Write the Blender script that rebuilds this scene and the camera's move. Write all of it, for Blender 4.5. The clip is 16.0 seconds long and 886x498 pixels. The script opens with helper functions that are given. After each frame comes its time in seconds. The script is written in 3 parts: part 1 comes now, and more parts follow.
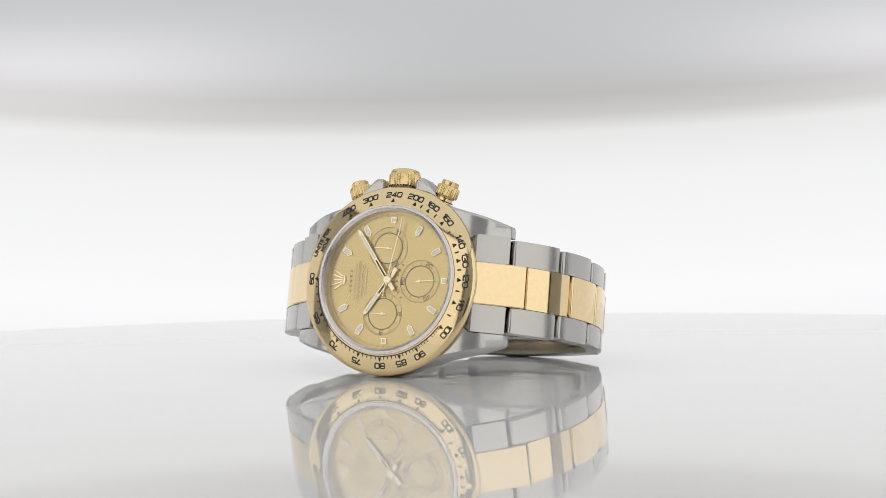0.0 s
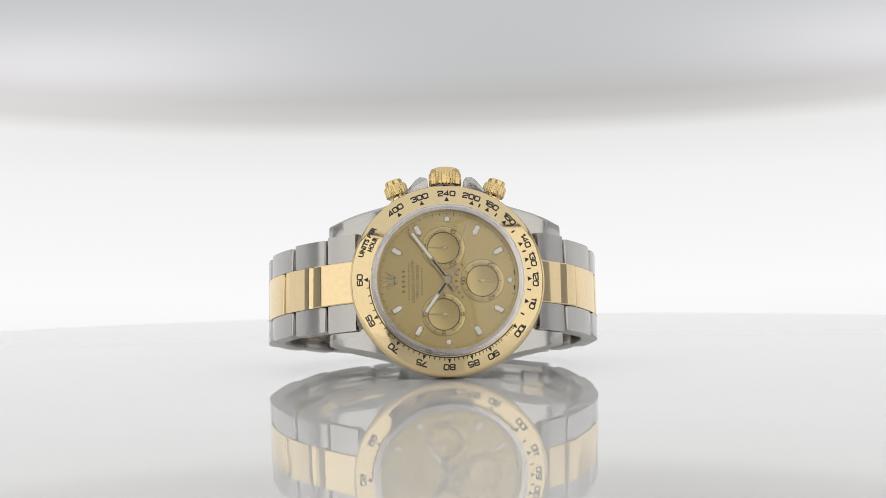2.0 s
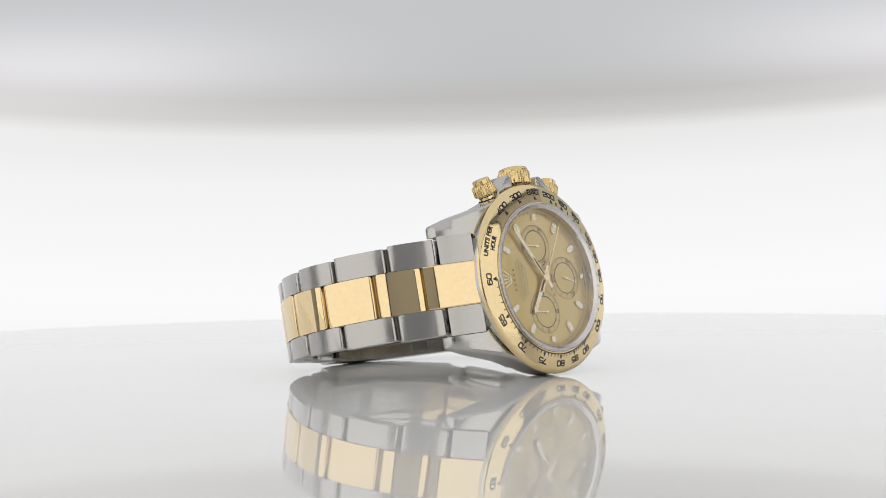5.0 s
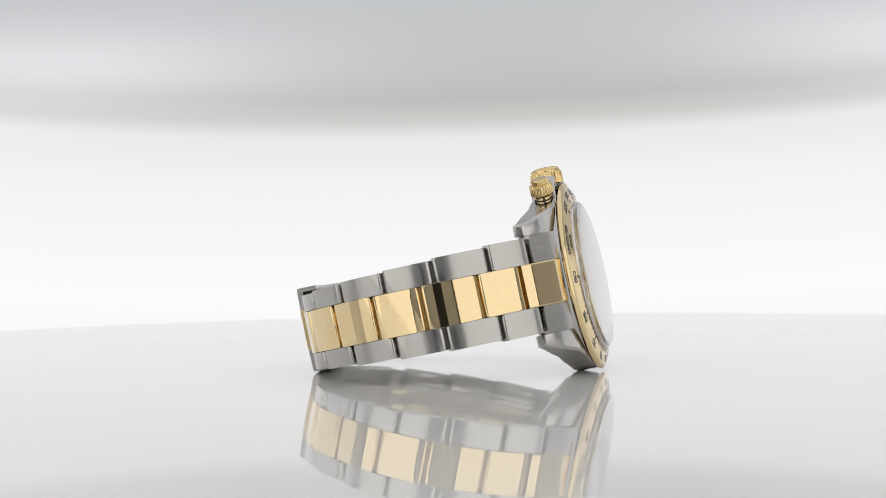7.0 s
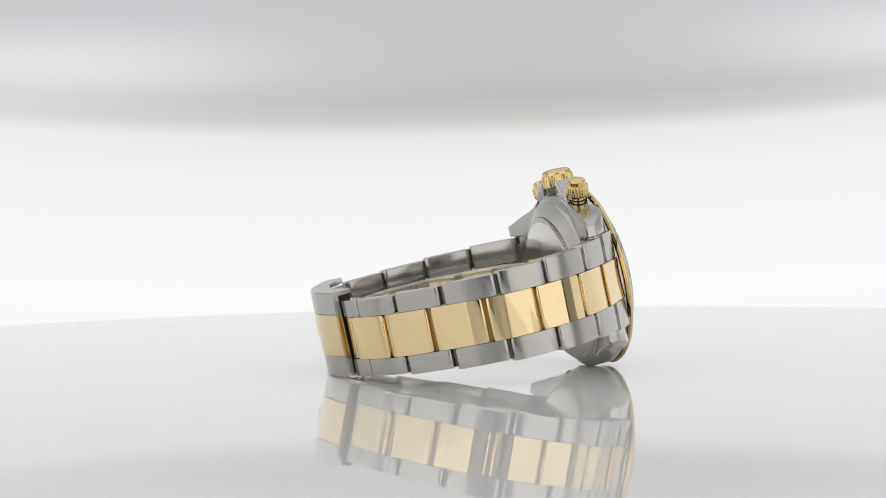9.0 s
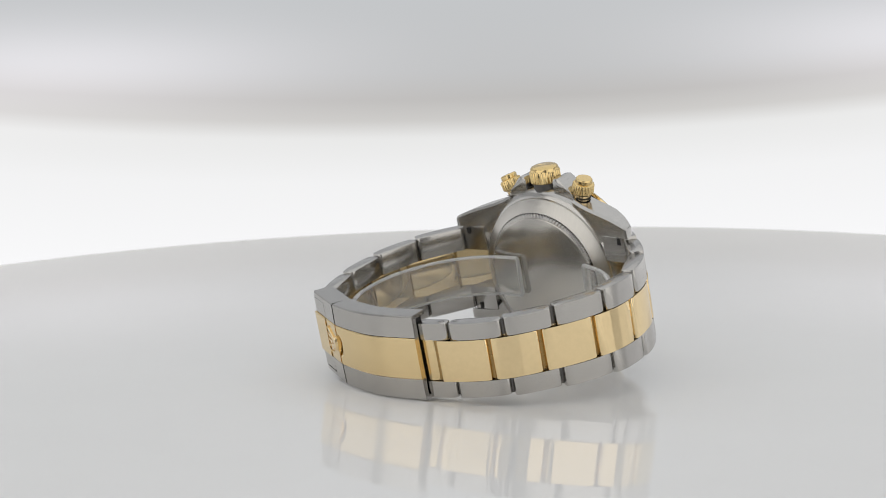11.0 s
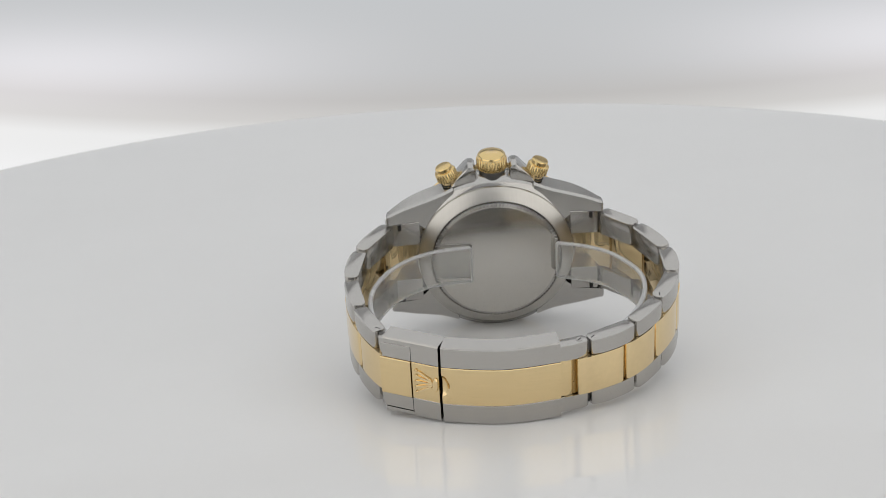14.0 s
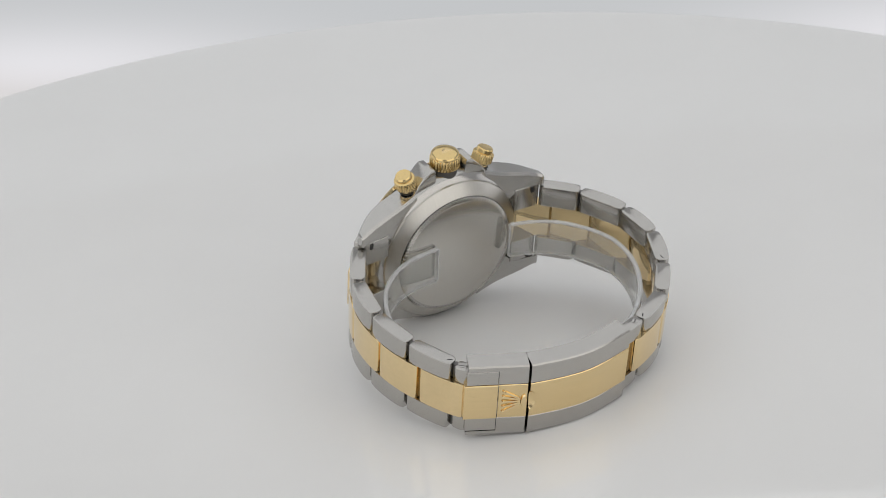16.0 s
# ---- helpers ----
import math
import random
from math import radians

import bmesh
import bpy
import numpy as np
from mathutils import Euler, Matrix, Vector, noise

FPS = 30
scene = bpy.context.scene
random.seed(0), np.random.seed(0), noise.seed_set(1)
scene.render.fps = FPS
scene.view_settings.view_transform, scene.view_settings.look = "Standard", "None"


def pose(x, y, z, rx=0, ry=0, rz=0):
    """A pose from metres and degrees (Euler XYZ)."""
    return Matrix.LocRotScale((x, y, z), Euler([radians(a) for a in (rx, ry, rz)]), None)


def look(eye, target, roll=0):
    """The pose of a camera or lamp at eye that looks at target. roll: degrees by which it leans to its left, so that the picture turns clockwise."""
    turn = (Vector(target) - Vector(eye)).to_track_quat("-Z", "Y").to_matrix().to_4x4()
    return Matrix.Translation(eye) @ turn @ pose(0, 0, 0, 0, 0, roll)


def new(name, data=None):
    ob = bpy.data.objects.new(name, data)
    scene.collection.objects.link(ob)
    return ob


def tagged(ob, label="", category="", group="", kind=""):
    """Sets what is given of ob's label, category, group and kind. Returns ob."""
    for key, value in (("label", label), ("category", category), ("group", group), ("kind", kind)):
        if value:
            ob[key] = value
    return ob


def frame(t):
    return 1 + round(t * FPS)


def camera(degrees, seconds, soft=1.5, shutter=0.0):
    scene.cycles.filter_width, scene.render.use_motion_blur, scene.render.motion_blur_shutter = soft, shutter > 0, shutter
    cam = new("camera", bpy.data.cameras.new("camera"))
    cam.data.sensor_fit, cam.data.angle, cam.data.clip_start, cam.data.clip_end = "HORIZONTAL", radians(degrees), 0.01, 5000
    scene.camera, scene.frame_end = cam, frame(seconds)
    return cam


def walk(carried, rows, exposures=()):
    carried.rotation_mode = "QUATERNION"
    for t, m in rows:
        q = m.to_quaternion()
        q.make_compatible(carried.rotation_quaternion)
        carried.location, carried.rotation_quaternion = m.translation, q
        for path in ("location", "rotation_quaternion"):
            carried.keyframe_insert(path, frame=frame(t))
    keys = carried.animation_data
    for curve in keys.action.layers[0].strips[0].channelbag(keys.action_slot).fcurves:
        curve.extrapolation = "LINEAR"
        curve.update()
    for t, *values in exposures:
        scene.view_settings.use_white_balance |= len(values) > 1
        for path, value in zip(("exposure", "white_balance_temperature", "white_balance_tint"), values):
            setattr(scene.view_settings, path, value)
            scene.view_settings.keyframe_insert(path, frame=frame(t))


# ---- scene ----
# ---------------------------------------------------------------- camera and its arm
MM = 0.001
DROP = 0.0043                               # the table top, below the level from which heights were taken
# the camera arm's swing upwards: seconds, degrees
RISE = [(0, 0), (4, 0), (8.0, 0), (8.2, 0.02), (8.5, 0.13), (9.0, 0.58), (9.2, 0.98), (9.6, 2.15), (10.2, 4.3), (10.8, 6.65), (11.3, 8.6), (12, 11.2), (12.5, 12.97), (13, 14.74), (13.5, 16.4),
        (14, 18.09), (14.5, 19.83), (15, 21.82), (15.5, 23.95), (16, 26.02)]
TIMES = [t for t, e in RISE]


def turned(t):
    """The turntable's angle in degrees."""
    return -24.781 + 14.734 * t + 2.831 * (t / 16) ** 2


def arm(t):
    """The camera arm swings about a level axis through the table's centre."""
    e = float(np.interp(t, TIMES, [k for _, k in RISE]))
    sway = Matrix.Translation((-0.00003 * e, 0, 0))
    p = Matrix.Translation((0, -0.00141, 0.00775 - DROP)) @ Matrix.Rotation(radians(-3.921), 4, "Z")
    return p @ Matrix.Rotation(radians(-e), 4, "X") @ p.inverted() @ sway


CAM_BASE = (Matrix.Translation((0.00744, -0.40561, 0.0367 - DROP)) @ Matrix.Rotation(radians(1.905), 4, "Z")
            @ Matrix.Rotation(radians(-0.904), 4, "X") @ Matrix.Rotation(radians(0.975), 4, "Y")
            @ Matrix.Rotation(radians(90), 4, "X"))
cam = camera(26.825, 16.0, 0.75)
cam.data.dof.use_dof, cam.data.dof.focus_distance, cam.data.dof.aperture_fstop = True, 0.383, 60
walk(cam, [(t, arm(t) @ CAM_BASE) for t in TIMES])

# ---------------------------------------------------------------- world and exposure
world = bpy.data.worlds.new("studio_air")
scene.world = world
world.use_nodes = True
world.node_tree.nodes["Background"].inputs[0].default_value = (0.9, 0.93, 1.0, 1)
world.node_tree.nodes["Background"].inputs[1].default_value = 0.25
scene.view_settings.exposure = -0.03


# ---------------------------------------------------------------- materials
def shader(name):
    m = bpy.data.materials.new(name)
    m.use_nodes = True
    nt = m.node_tree
    return m, nt, nt.nodes["Principled BSDF"]


def ramp(nt, source, stops):
    n = nt.nodes.new("ShaderNodeValToRGB")
    e = n.color_ramp.elements
    while len(e) < len(stops):
        e.new(0.5)
    for k, (p, c) in zip(e, stops):
        k.position, k.color = p, (c, c, c, 1) if isinstance(c, (int, float)) else (*c, 1)
    nt.links.new(source, n.inputs[0])
    return n.outputs[0]


def coords(nt, scale):
    tc, mp = nt.nodes.new("ShaderNodeTexCoord"), nt.nodes.new("ShaderNodeMapping")
    mp.inputs["Scale"].default_value = scale
    nt.links.new(tc.outputs["Object"], mp.inputs[0])
    return mp.outputs[0]


def grain(nt, vec, scale, detail=3.0, rough=0.6):
    n = nt.nodes.new("ShaderNodeTexNoise")
    n.inputs["Scale"].default_value, n.inputs["Detail"].default_value = scale, detail
    n.inputs["Roughness"].default_value = rough
    nt.links.new(vec, n.inputs["Vector"])
    return n.outputs[0]


def metal(name, colour, rough, streak=(1, 1, 1), relief=0.0, spread=0.06):
    """A metal with fine lines along one way (small scale) and faint hazy wear at a larger one."""
    m, nt, b = shader(name)
    b.inputs["Metallic"].default_value = 1.0
    fine = grain(nt, coords(nt, streak), 900, 2)
    haze = grain(nt, coords(nt, (1, 1, 1)), 130, 3)
    mix = nt.nodes.new("ShaderNodeMix")
    mix.data_type = "FLOAT"
    mix.inputs[0].default_value = 0.35
    nt.links.new(fine, mix.inputs[2])
    nt.links.new(haze, mix.inputs[3])
    nt.links.new(ramp(nt, mix.outputs[0], [(0.3, max(rough - spread, 0.01)), (0.7, rough + spread)]), b.inputs["Roughness"])
    lo, hi = [c * 0.96 for c in colour], [min(c * 1.03, 1) for c in colour]
    nt.links.new(ramp(nt, mix.outputs[0], [(0.3, lo), (0.7, hi)]), b.inputs["Base Color"])
    if relief:
        bump = nt.nodes.new("ShaderNodeBump")
        bump.inputs["Strength"].default_value, bump.inputs["Distance"].default_value = relief, 0.00004
        nt.links.new(fine, bump.inputs["Height"])
        nt.links.new(bump.outputs[0], b.inputs["Normal"])
    return m


STEEL = (0.485, 0.47, 0.447)
GOLD = (0.85, 0.67, 0.39)
M_STEEL = metal("polished_steel", STEEL, 0.10, spread=0.03)
M_CASE = metal("case_steel", (0.51, 0.497, 0.475), 0.19, (0.3, 0.3, 3.0), 0.0, 0.015)
M_BRUSH = metal("brushed_steel", STEEL, 0.2, (0.3, 0.3, 6.0), 0.02, 0.04)
M_BACK = metal("satin_steel", (0.58, 0.56, 0.52), 0.32, (3.0, 0.3, 0.5), 0.0, 0.02)
M_PLATE = metal("back_plate_steel", (0.60, 0.58, 0.54), 0.17, (3.0, 0.3, 0.5), 0.0, 0.02)
M_CROWN = metal("crown_gold", (0.76, 0.57, 0.27), 0.16)
M_GOLD = metal("polished_gold", GOLD, 0.045, spread=0.02)
M_GOLDB = metal("satin_gold", (0.82, 0.64, 0.36), 0.17, (0.1, 0.1, 3.0), 0.04)
M_GOLDX = metal("bezel_gold", (0.77, 0.61, 0.35), 0.075, (1, 1, 1), 0.03, 0.025)
# gold darkened to stand for the shade in the link gaps
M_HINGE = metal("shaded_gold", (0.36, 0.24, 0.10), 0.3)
M_REHAUT = metal("rehaut_steel", (0.72, 0.68, 0.66), 0.22)
M_WHITEGOLD = metal("hand_gold", (0.86, 0.74, 0.48), 0.12)


def paint(name, colour, rough=0.4):
    m, nt, b = shader(name)
    n = grain(nt, coords(nt, (1, 1, 1)), 1500, 2)
    nt.links.new(ramp(nt, n, [(0.3, [c * 0.9 for c in colour]), (0.7, colour)]), b.inputs["Base Color"])
    b.inputs["Roughness"].default_value = rough
    return m


# steel darkened for the shade under the crown and between side links
M_CAVE = metal("shaded_steel", (0.16, 0.155, 0.15), 0.4)
M_BLACK = paint("black_enamel", (0.012, 0.011, 0.01), 0.35)
M_INK = paint("dial_print", (0.06, 0.05, 0.035), 0.5)
M_PRINT = paint("fine_dial_print", (0.15, 0.10, 0.045), 0.5)
M_FAINT = paint("pale_dial_print", (0.30, 0.21, 0.09), 0.5)
M_RED = paint("copper_print", (0.33, 0.17, 0.08), 0.5)
M_LUME = paint("pale_lume", (0.92, 0.88, 0.78), 0.5)
# near-black for the seal, the slots and the painted shade inside the clasp
M_DARK = paint("dark_cavity", (0.015, 0.014, 0.013), 0.6)
M_BOOTH = paint("booth_white", (0.78, 0.78, 0.79), 0.7)
M_CLOTH = paint("black_cloth", (0.018, 0.018, 0.019), 0.9)


def dial_metal():
    """Champagne sunray: fine rays from the centre, satin gloss."""
    m, nt, b = shader("champagne_sunray")
    tc = nt.nodes.new("ShaderNodeTexCoord")
    sep = nt.nodes.new("ShaderNodeSeparateXYZ")
    off = nt.nodes.new("ShaderNodeVectorMath")
    off.inputs[1].default_value = (0, 0.0, -19.6 * MM)
    nt.links.new(tc.outputs["Object"], off.inputs[0])
    nt.links.new(off.outputs[0], sep.inputs[0])
    at = nt.nodes.new("ShaderNodeMath")
    at.operation = "ARCTAN2"
    nt.links.new(sep.outputs[2], at.inputs[0])
    nt.links.new(sep.outputs[0], at.inputs[1])
    n = nt.nodes.new("ShaderNodeTexNoise")
    n.noise_dimensions = "1D"
    n.inputs["Scale"].default_value, n.inputs["Detail"].default_value = 40, 4
    nt.links.new(at.outputs[0], n.inputs["W"])
    b.inputs["Metallic"].default_value = 0.85
    nt.links.new(ramp(nt, n.outputs[0], [(0.3, (0.64, 0.495, 0.225)), (0.7, (0.67, 0.52, 0.243))]), b.inputs["Base Color"])
    nt.links.new(ramp(nt, n.outputs[0], [(0.3, 0.29), (0.7, 0.34)]), b.inputs["Roughness"])
    return m


M_DIAL = dial_metal()


def clear(name, ior, tint, haze, body=0.0, sheen=()):
    m = bpy.data.materials.new(name)
    m.use_nodes = True
    nt = m.node_tree
    nt.nodes.remove(nt.nodes["Principled BSDF"])
    lw, tr, gl, mx = [nt.nodes.new(k) for k in ("ShaderNodeLayerWeight", "ShaderNodeBsdfTransparent", "ShaderNodeBsdfGlossy", "ShaderNodeMixShader")]
    lw.inputs["Blend"].default_value = 0.5
    tr.inputs[0].default_value = (*tint, 1)
    nt.links.new(ramp(nt, grain(nt, coords(nt, (1, 1, 1)), 60), [(0.3, haze), (0.7, haze * 2)]), gl.inputs["Roughness"])
    base = ((ior - 1) / (ior + 1)) ** 2
    stops = [(c, base + (1 - base) * c ** 2.2) for c in (0.0, 0.4, 0.55, 0.7, 0.8, 0.9, 1.0)]
    nt.links.new(ramp(nt, lw.outputs["Facing"], list(sheen) or stops), mx.inputs[0])
    nt.links.new(tr.outputs[0], mx.inputs[1])
    nt.links.new(gl.outputs[0], mx.inputs[2])
    df, m2 = nt.nodes.new("ShaderNodeBsdfDiffuse"), nt.nodes.new("ShaderNodeMixShader")
    df.inputs[0].default_value, m2.inputs[0].default_value = (0.8, 0.8, 0.8, 1), body
    nt.links.new(mx.outputs[0], m2.inputs[1])
    nt.links.new(df.outputs[0], m2.inputs[2])
    nt.links.new(m2.outputs[0], nt.nodes["Material Output"].inputs[0])
    return m


M_CRYSTAL = clear("sapphire", 1.6, (0.98, 0.98, 0.98), 0.015, 0.0, ((0.0, 0.055), (0.3, 0.07), (0.45, 0.13), (0.58, 0.3), (0.68, 0.6), (0.8, 0.9), (1.0, 1.0)))
M_FROST = clear("frosted_plastic", 1.6, (0.88, 0.88, 0.88), 0.2, 0.32)
M_CLEAR = clear("clear_plastic", 1.5, (0.93, 0.93, 0.92), 0.1, 0.1, ((0.0, 0.04), (0.6, 0.09), (0.85, 0.35), (1.0, 1.0)))


def acrylic():
    """Glossy white acrylic of the turntable, with the faintest waviness and dust."""
    m, nt, b = shader("white_acrylic")
    v = coords(nt, (1, 1, 1))
    nt.links.new(ramp(nt, grain(nt, v, 25, 4), [(0.3, (0.80, 0.793, 0.782)), (0.7, (0.815, 0.808, 0.797))]), b.inputs["Base Color"])
    nt.links.new(ramp(nt, grain(nt, v, 900, 2), [(0.4, 0.0), (0.8, 0.004)]), b.inputs["Roughness"])
    b.inputs["IOR"].default_value = 1.49
    return m


M_TABLE = acrylic()


def glow(name, colour, strength):
    m = bpy.data.materials.new(name)
    m.use_nodes = True
    nt = m.node_tree
    nt.nodes.remove(nt.nodes["Principled BSDF"])
    e = nt.nodes.new("ShaderNodeEmission")
    e.inputs[0].default_value, e.inputs[1].default_value = (*colour, 1), strength
    nt.links.new(e.outputs[0], nt.nodes["Material Output"].inputs[0])
    return m, nt, e


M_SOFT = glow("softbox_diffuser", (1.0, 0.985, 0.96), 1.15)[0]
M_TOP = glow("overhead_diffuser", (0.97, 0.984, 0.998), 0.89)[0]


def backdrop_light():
    """The out-of-focus backdrop, all of it emission: a luminous white panel, its dim upper border, and a grey wall with
    two soft light spots painted in.
    """
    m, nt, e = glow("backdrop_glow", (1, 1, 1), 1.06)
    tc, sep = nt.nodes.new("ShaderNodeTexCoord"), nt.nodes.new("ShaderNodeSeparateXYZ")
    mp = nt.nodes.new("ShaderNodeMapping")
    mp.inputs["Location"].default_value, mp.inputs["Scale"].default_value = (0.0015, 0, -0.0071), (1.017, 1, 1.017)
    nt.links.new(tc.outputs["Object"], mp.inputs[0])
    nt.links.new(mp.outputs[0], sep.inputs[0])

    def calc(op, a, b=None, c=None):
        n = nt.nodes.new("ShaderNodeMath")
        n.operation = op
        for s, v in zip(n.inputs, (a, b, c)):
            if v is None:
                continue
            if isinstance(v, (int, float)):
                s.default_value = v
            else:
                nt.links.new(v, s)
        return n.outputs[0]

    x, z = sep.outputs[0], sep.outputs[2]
    # the border sags in the middle and leans a little; its climb towards the unseen ends is added to brighten side
    # reflections
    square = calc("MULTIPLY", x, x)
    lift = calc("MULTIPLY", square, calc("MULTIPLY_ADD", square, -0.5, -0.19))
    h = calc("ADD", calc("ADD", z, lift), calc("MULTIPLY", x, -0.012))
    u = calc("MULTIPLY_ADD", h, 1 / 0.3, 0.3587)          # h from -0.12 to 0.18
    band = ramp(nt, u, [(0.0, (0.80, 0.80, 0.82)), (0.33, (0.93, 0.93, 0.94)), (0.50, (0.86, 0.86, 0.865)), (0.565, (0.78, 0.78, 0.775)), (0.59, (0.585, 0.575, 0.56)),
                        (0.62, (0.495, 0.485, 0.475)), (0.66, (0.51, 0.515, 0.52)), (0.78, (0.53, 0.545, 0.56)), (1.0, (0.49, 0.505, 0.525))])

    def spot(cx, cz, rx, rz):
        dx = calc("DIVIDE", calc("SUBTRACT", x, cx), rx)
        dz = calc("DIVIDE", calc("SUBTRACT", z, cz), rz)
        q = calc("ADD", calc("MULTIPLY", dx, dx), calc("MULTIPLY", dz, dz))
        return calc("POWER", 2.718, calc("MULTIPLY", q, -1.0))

    # two blurred pools of light, added to the glow's colour
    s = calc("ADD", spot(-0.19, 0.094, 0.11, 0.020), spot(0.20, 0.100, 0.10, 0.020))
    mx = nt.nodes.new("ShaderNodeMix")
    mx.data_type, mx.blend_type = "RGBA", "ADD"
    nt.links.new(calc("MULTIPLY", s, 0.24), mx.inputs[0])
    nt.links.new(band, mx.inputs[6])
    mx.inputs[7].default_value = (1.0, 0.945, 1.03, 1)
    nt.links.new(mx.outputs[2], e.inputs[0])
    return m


M_BACKDROP = backdrop_light()

# ---------------------------------------------------------------- building helpers (millimetres)
BASE = Vector((0, 6.0, -19.6))             # where the watch's own space has its origin: under the case


def part(name, bm, material, parent=None, label="", shift=BASE, smooth=True):
    """Links a bmesh (in millimetres) as one mesh object under a thing or a part."""
    bmesh.ops.translate(bm, verts=bm.verts, vec=-Vector(shift))
    bmesh.ops.scale(bm, verts=bm.verts, vec=(MM, MM, MM))
    bmesh.ops.recalc_face_normals(bm, faces=bm.faces)
    me = bpy.data.meshes.new(name)
    bm.to_mesh(me)
    bm.free()
    me.materials.append(material)
    if smooth:
        for p in me.polygons:
            p.use_smooth = True
        me.set_sharp_from_angle(angle=radians(35))
    ob = new(name, me)
    if parent is not None:
        ob.parent = parent
    if label:
        tagged(ob, label)
    return ob


def lathe(profile, n=96, close=False, wobble=None):
    """Turns (radius, y) pairs about the watch's axis (Y). wobble(k, i) scales the radius."""
    bm = bmesh.new()
    rings = []
    for j, (r, y) in enumerate(profile):
        if r < 1e-6:
            rings.append([bm.verts.new((0, y, 0))])
        else:
            rings.append([bm.verts.new((r * (wobble(j, i) if wobble else 1) * math.cos(2 * math.pi * i / n), y,
                                        r * (wobble(j, i) if wobble else 1) * math.sin(2 * math.pi * i / n))) for i in range(n)])
    pairs = list(zip(rings, rings[1:])) + ([(rings[-1], rings[0])] if close else [])
    for a, b in pairs:
        for i in range(n):
            k = (i + 1) % n
            if len(a) == 1 and len(b) == 1:
                continue
            if len(a) == 1:
                bm.faces.new((a[0], b[i], b[k]))
            elif len(b) == 1:
                bm.faces.new((a[i], b[0], a[k]))
            else:
                bm.faces.new((a[i], b[i], b[k], a[k]))
    return bm


def prism(outline, lo, hi, axis="y", bevel=0.0, seg=2):
    """A flat outline of (a, b) pairs given thickness; axis y: (x, z); axis z: (x, y)."""
    bm = bmesh.new()

    def put(p, h):
        return (p[0], h, p[1]) if axis == "y" else (p[0], p[1], h)
    a = [bm.verts.new(put(p, lo)) for p in outline]
    b = [bm.verts.new(put(p, hi)) for p in outline]
    n = len(outline)
    ends = [bm.faces.new(a), bm.faces.new(b)]
    for i in range(n):
        bm.faces.new((a[i], a[(i + 1) % n], b[(i + 1) % n], b[i]))
    if bevel:
        edges = [e for f in ends for e in f.edges]
        bmesh.ops.bevel(bm, geom=edges, offset=bevel, segments=seg, affect="EDGES", profile=0.5)
    return bm


def join(*bms):
    out = bms[0]
    for b in bms[1:]:
        me = bpy.data.meshes.new("tmp")
        b.to_mesh(me)
        b.free()
        out.from_mesh(me)
        bpy.data.meshes.remove(me)
    return out


def moved(bm, m):
    bmesh.ops.transform(bm, matrix=m, verts=bm.verts)
    return bm


def round_box(w, d, h, bevel):
    bm = bmesh.new()
    bmesh.ops.create_cube(bm, size=1)
    bmesh.ops.scale(bm, verts=bm.verts, vec=(w, d, h))
    if bevel:
        bmesh.ops.bevel(bm, geom=bm.edges, offset=bevel, segments=2, affect="EDGES", profile=0.5)
    return bm


def words(text, height, stretch=1.0, bold=0.0):
    """The flat outline of a word as (verts, faces), centred, of that cap height."""
    cu = bpy.data.curves.new("text", "FONT")
    cu.body, cu.size, cu.align_x, cu.resolution_u = text, 1.0, "CENTER", 3
    cu.offset = bold
    ob = new("text", cu)
    me = bpy.data.meshes.new_from_object(ob.evaluated_get(bpy.context.evaluated_depsgraph_get()))
    vs, fs = [v.co.copy() for v in me.vertices], [tuple(p.vertices) for p in me.polygons]
    bpy.data.objects.remove(ob)
    bpy.data.curves.remove(cu)
    bpy.data.meshes.remove(me)
    k = height / 0.69
    return [(v.x * k * stretch, (v.y - 0.345) * k) for v in vs], fs


def flat_word(text, height, place, stretch=1.0, bold=0.0, width=0.0):
    """A word's mesh, its points put in place by place(u, v)."""
    vs, fs = words(text, height, stretch, bold)
    if width:
        k = width / (max(u for u, v in vs) - min(u for u, v in vs))
        vs = [(u * k, v) for u, v in vs]
    bm = bmesh.new()
    pts = [bm.verts.new(place(u, v)) for u, v in vs]
    for f in fs:
        try:
            bm.faces.new([pts[i] for i in f])
        except ValueError:
            pass
    return bm


def rounded(x0, y0, x1, y1, c=0.2):
    """A closed rounded rectangle as a line of points."""
    return [(x0 + c, y1), (x1 - c, y1), (x1 - c * 0.3, y1 - c * 0.3), (x1, y1 - c), (x1, y0 + c), (x1 - c * 0.3, y0 + c * 0.3), (x1 - c, y0), (x0 + c, y0),
            (x0 + c * 0.3, y0 + c * 0.3), (x0, y0 + c), (x0, y1 - c), (x0 + c * 0.3, y1 - c * 0.3), (x0 + c, y1)]


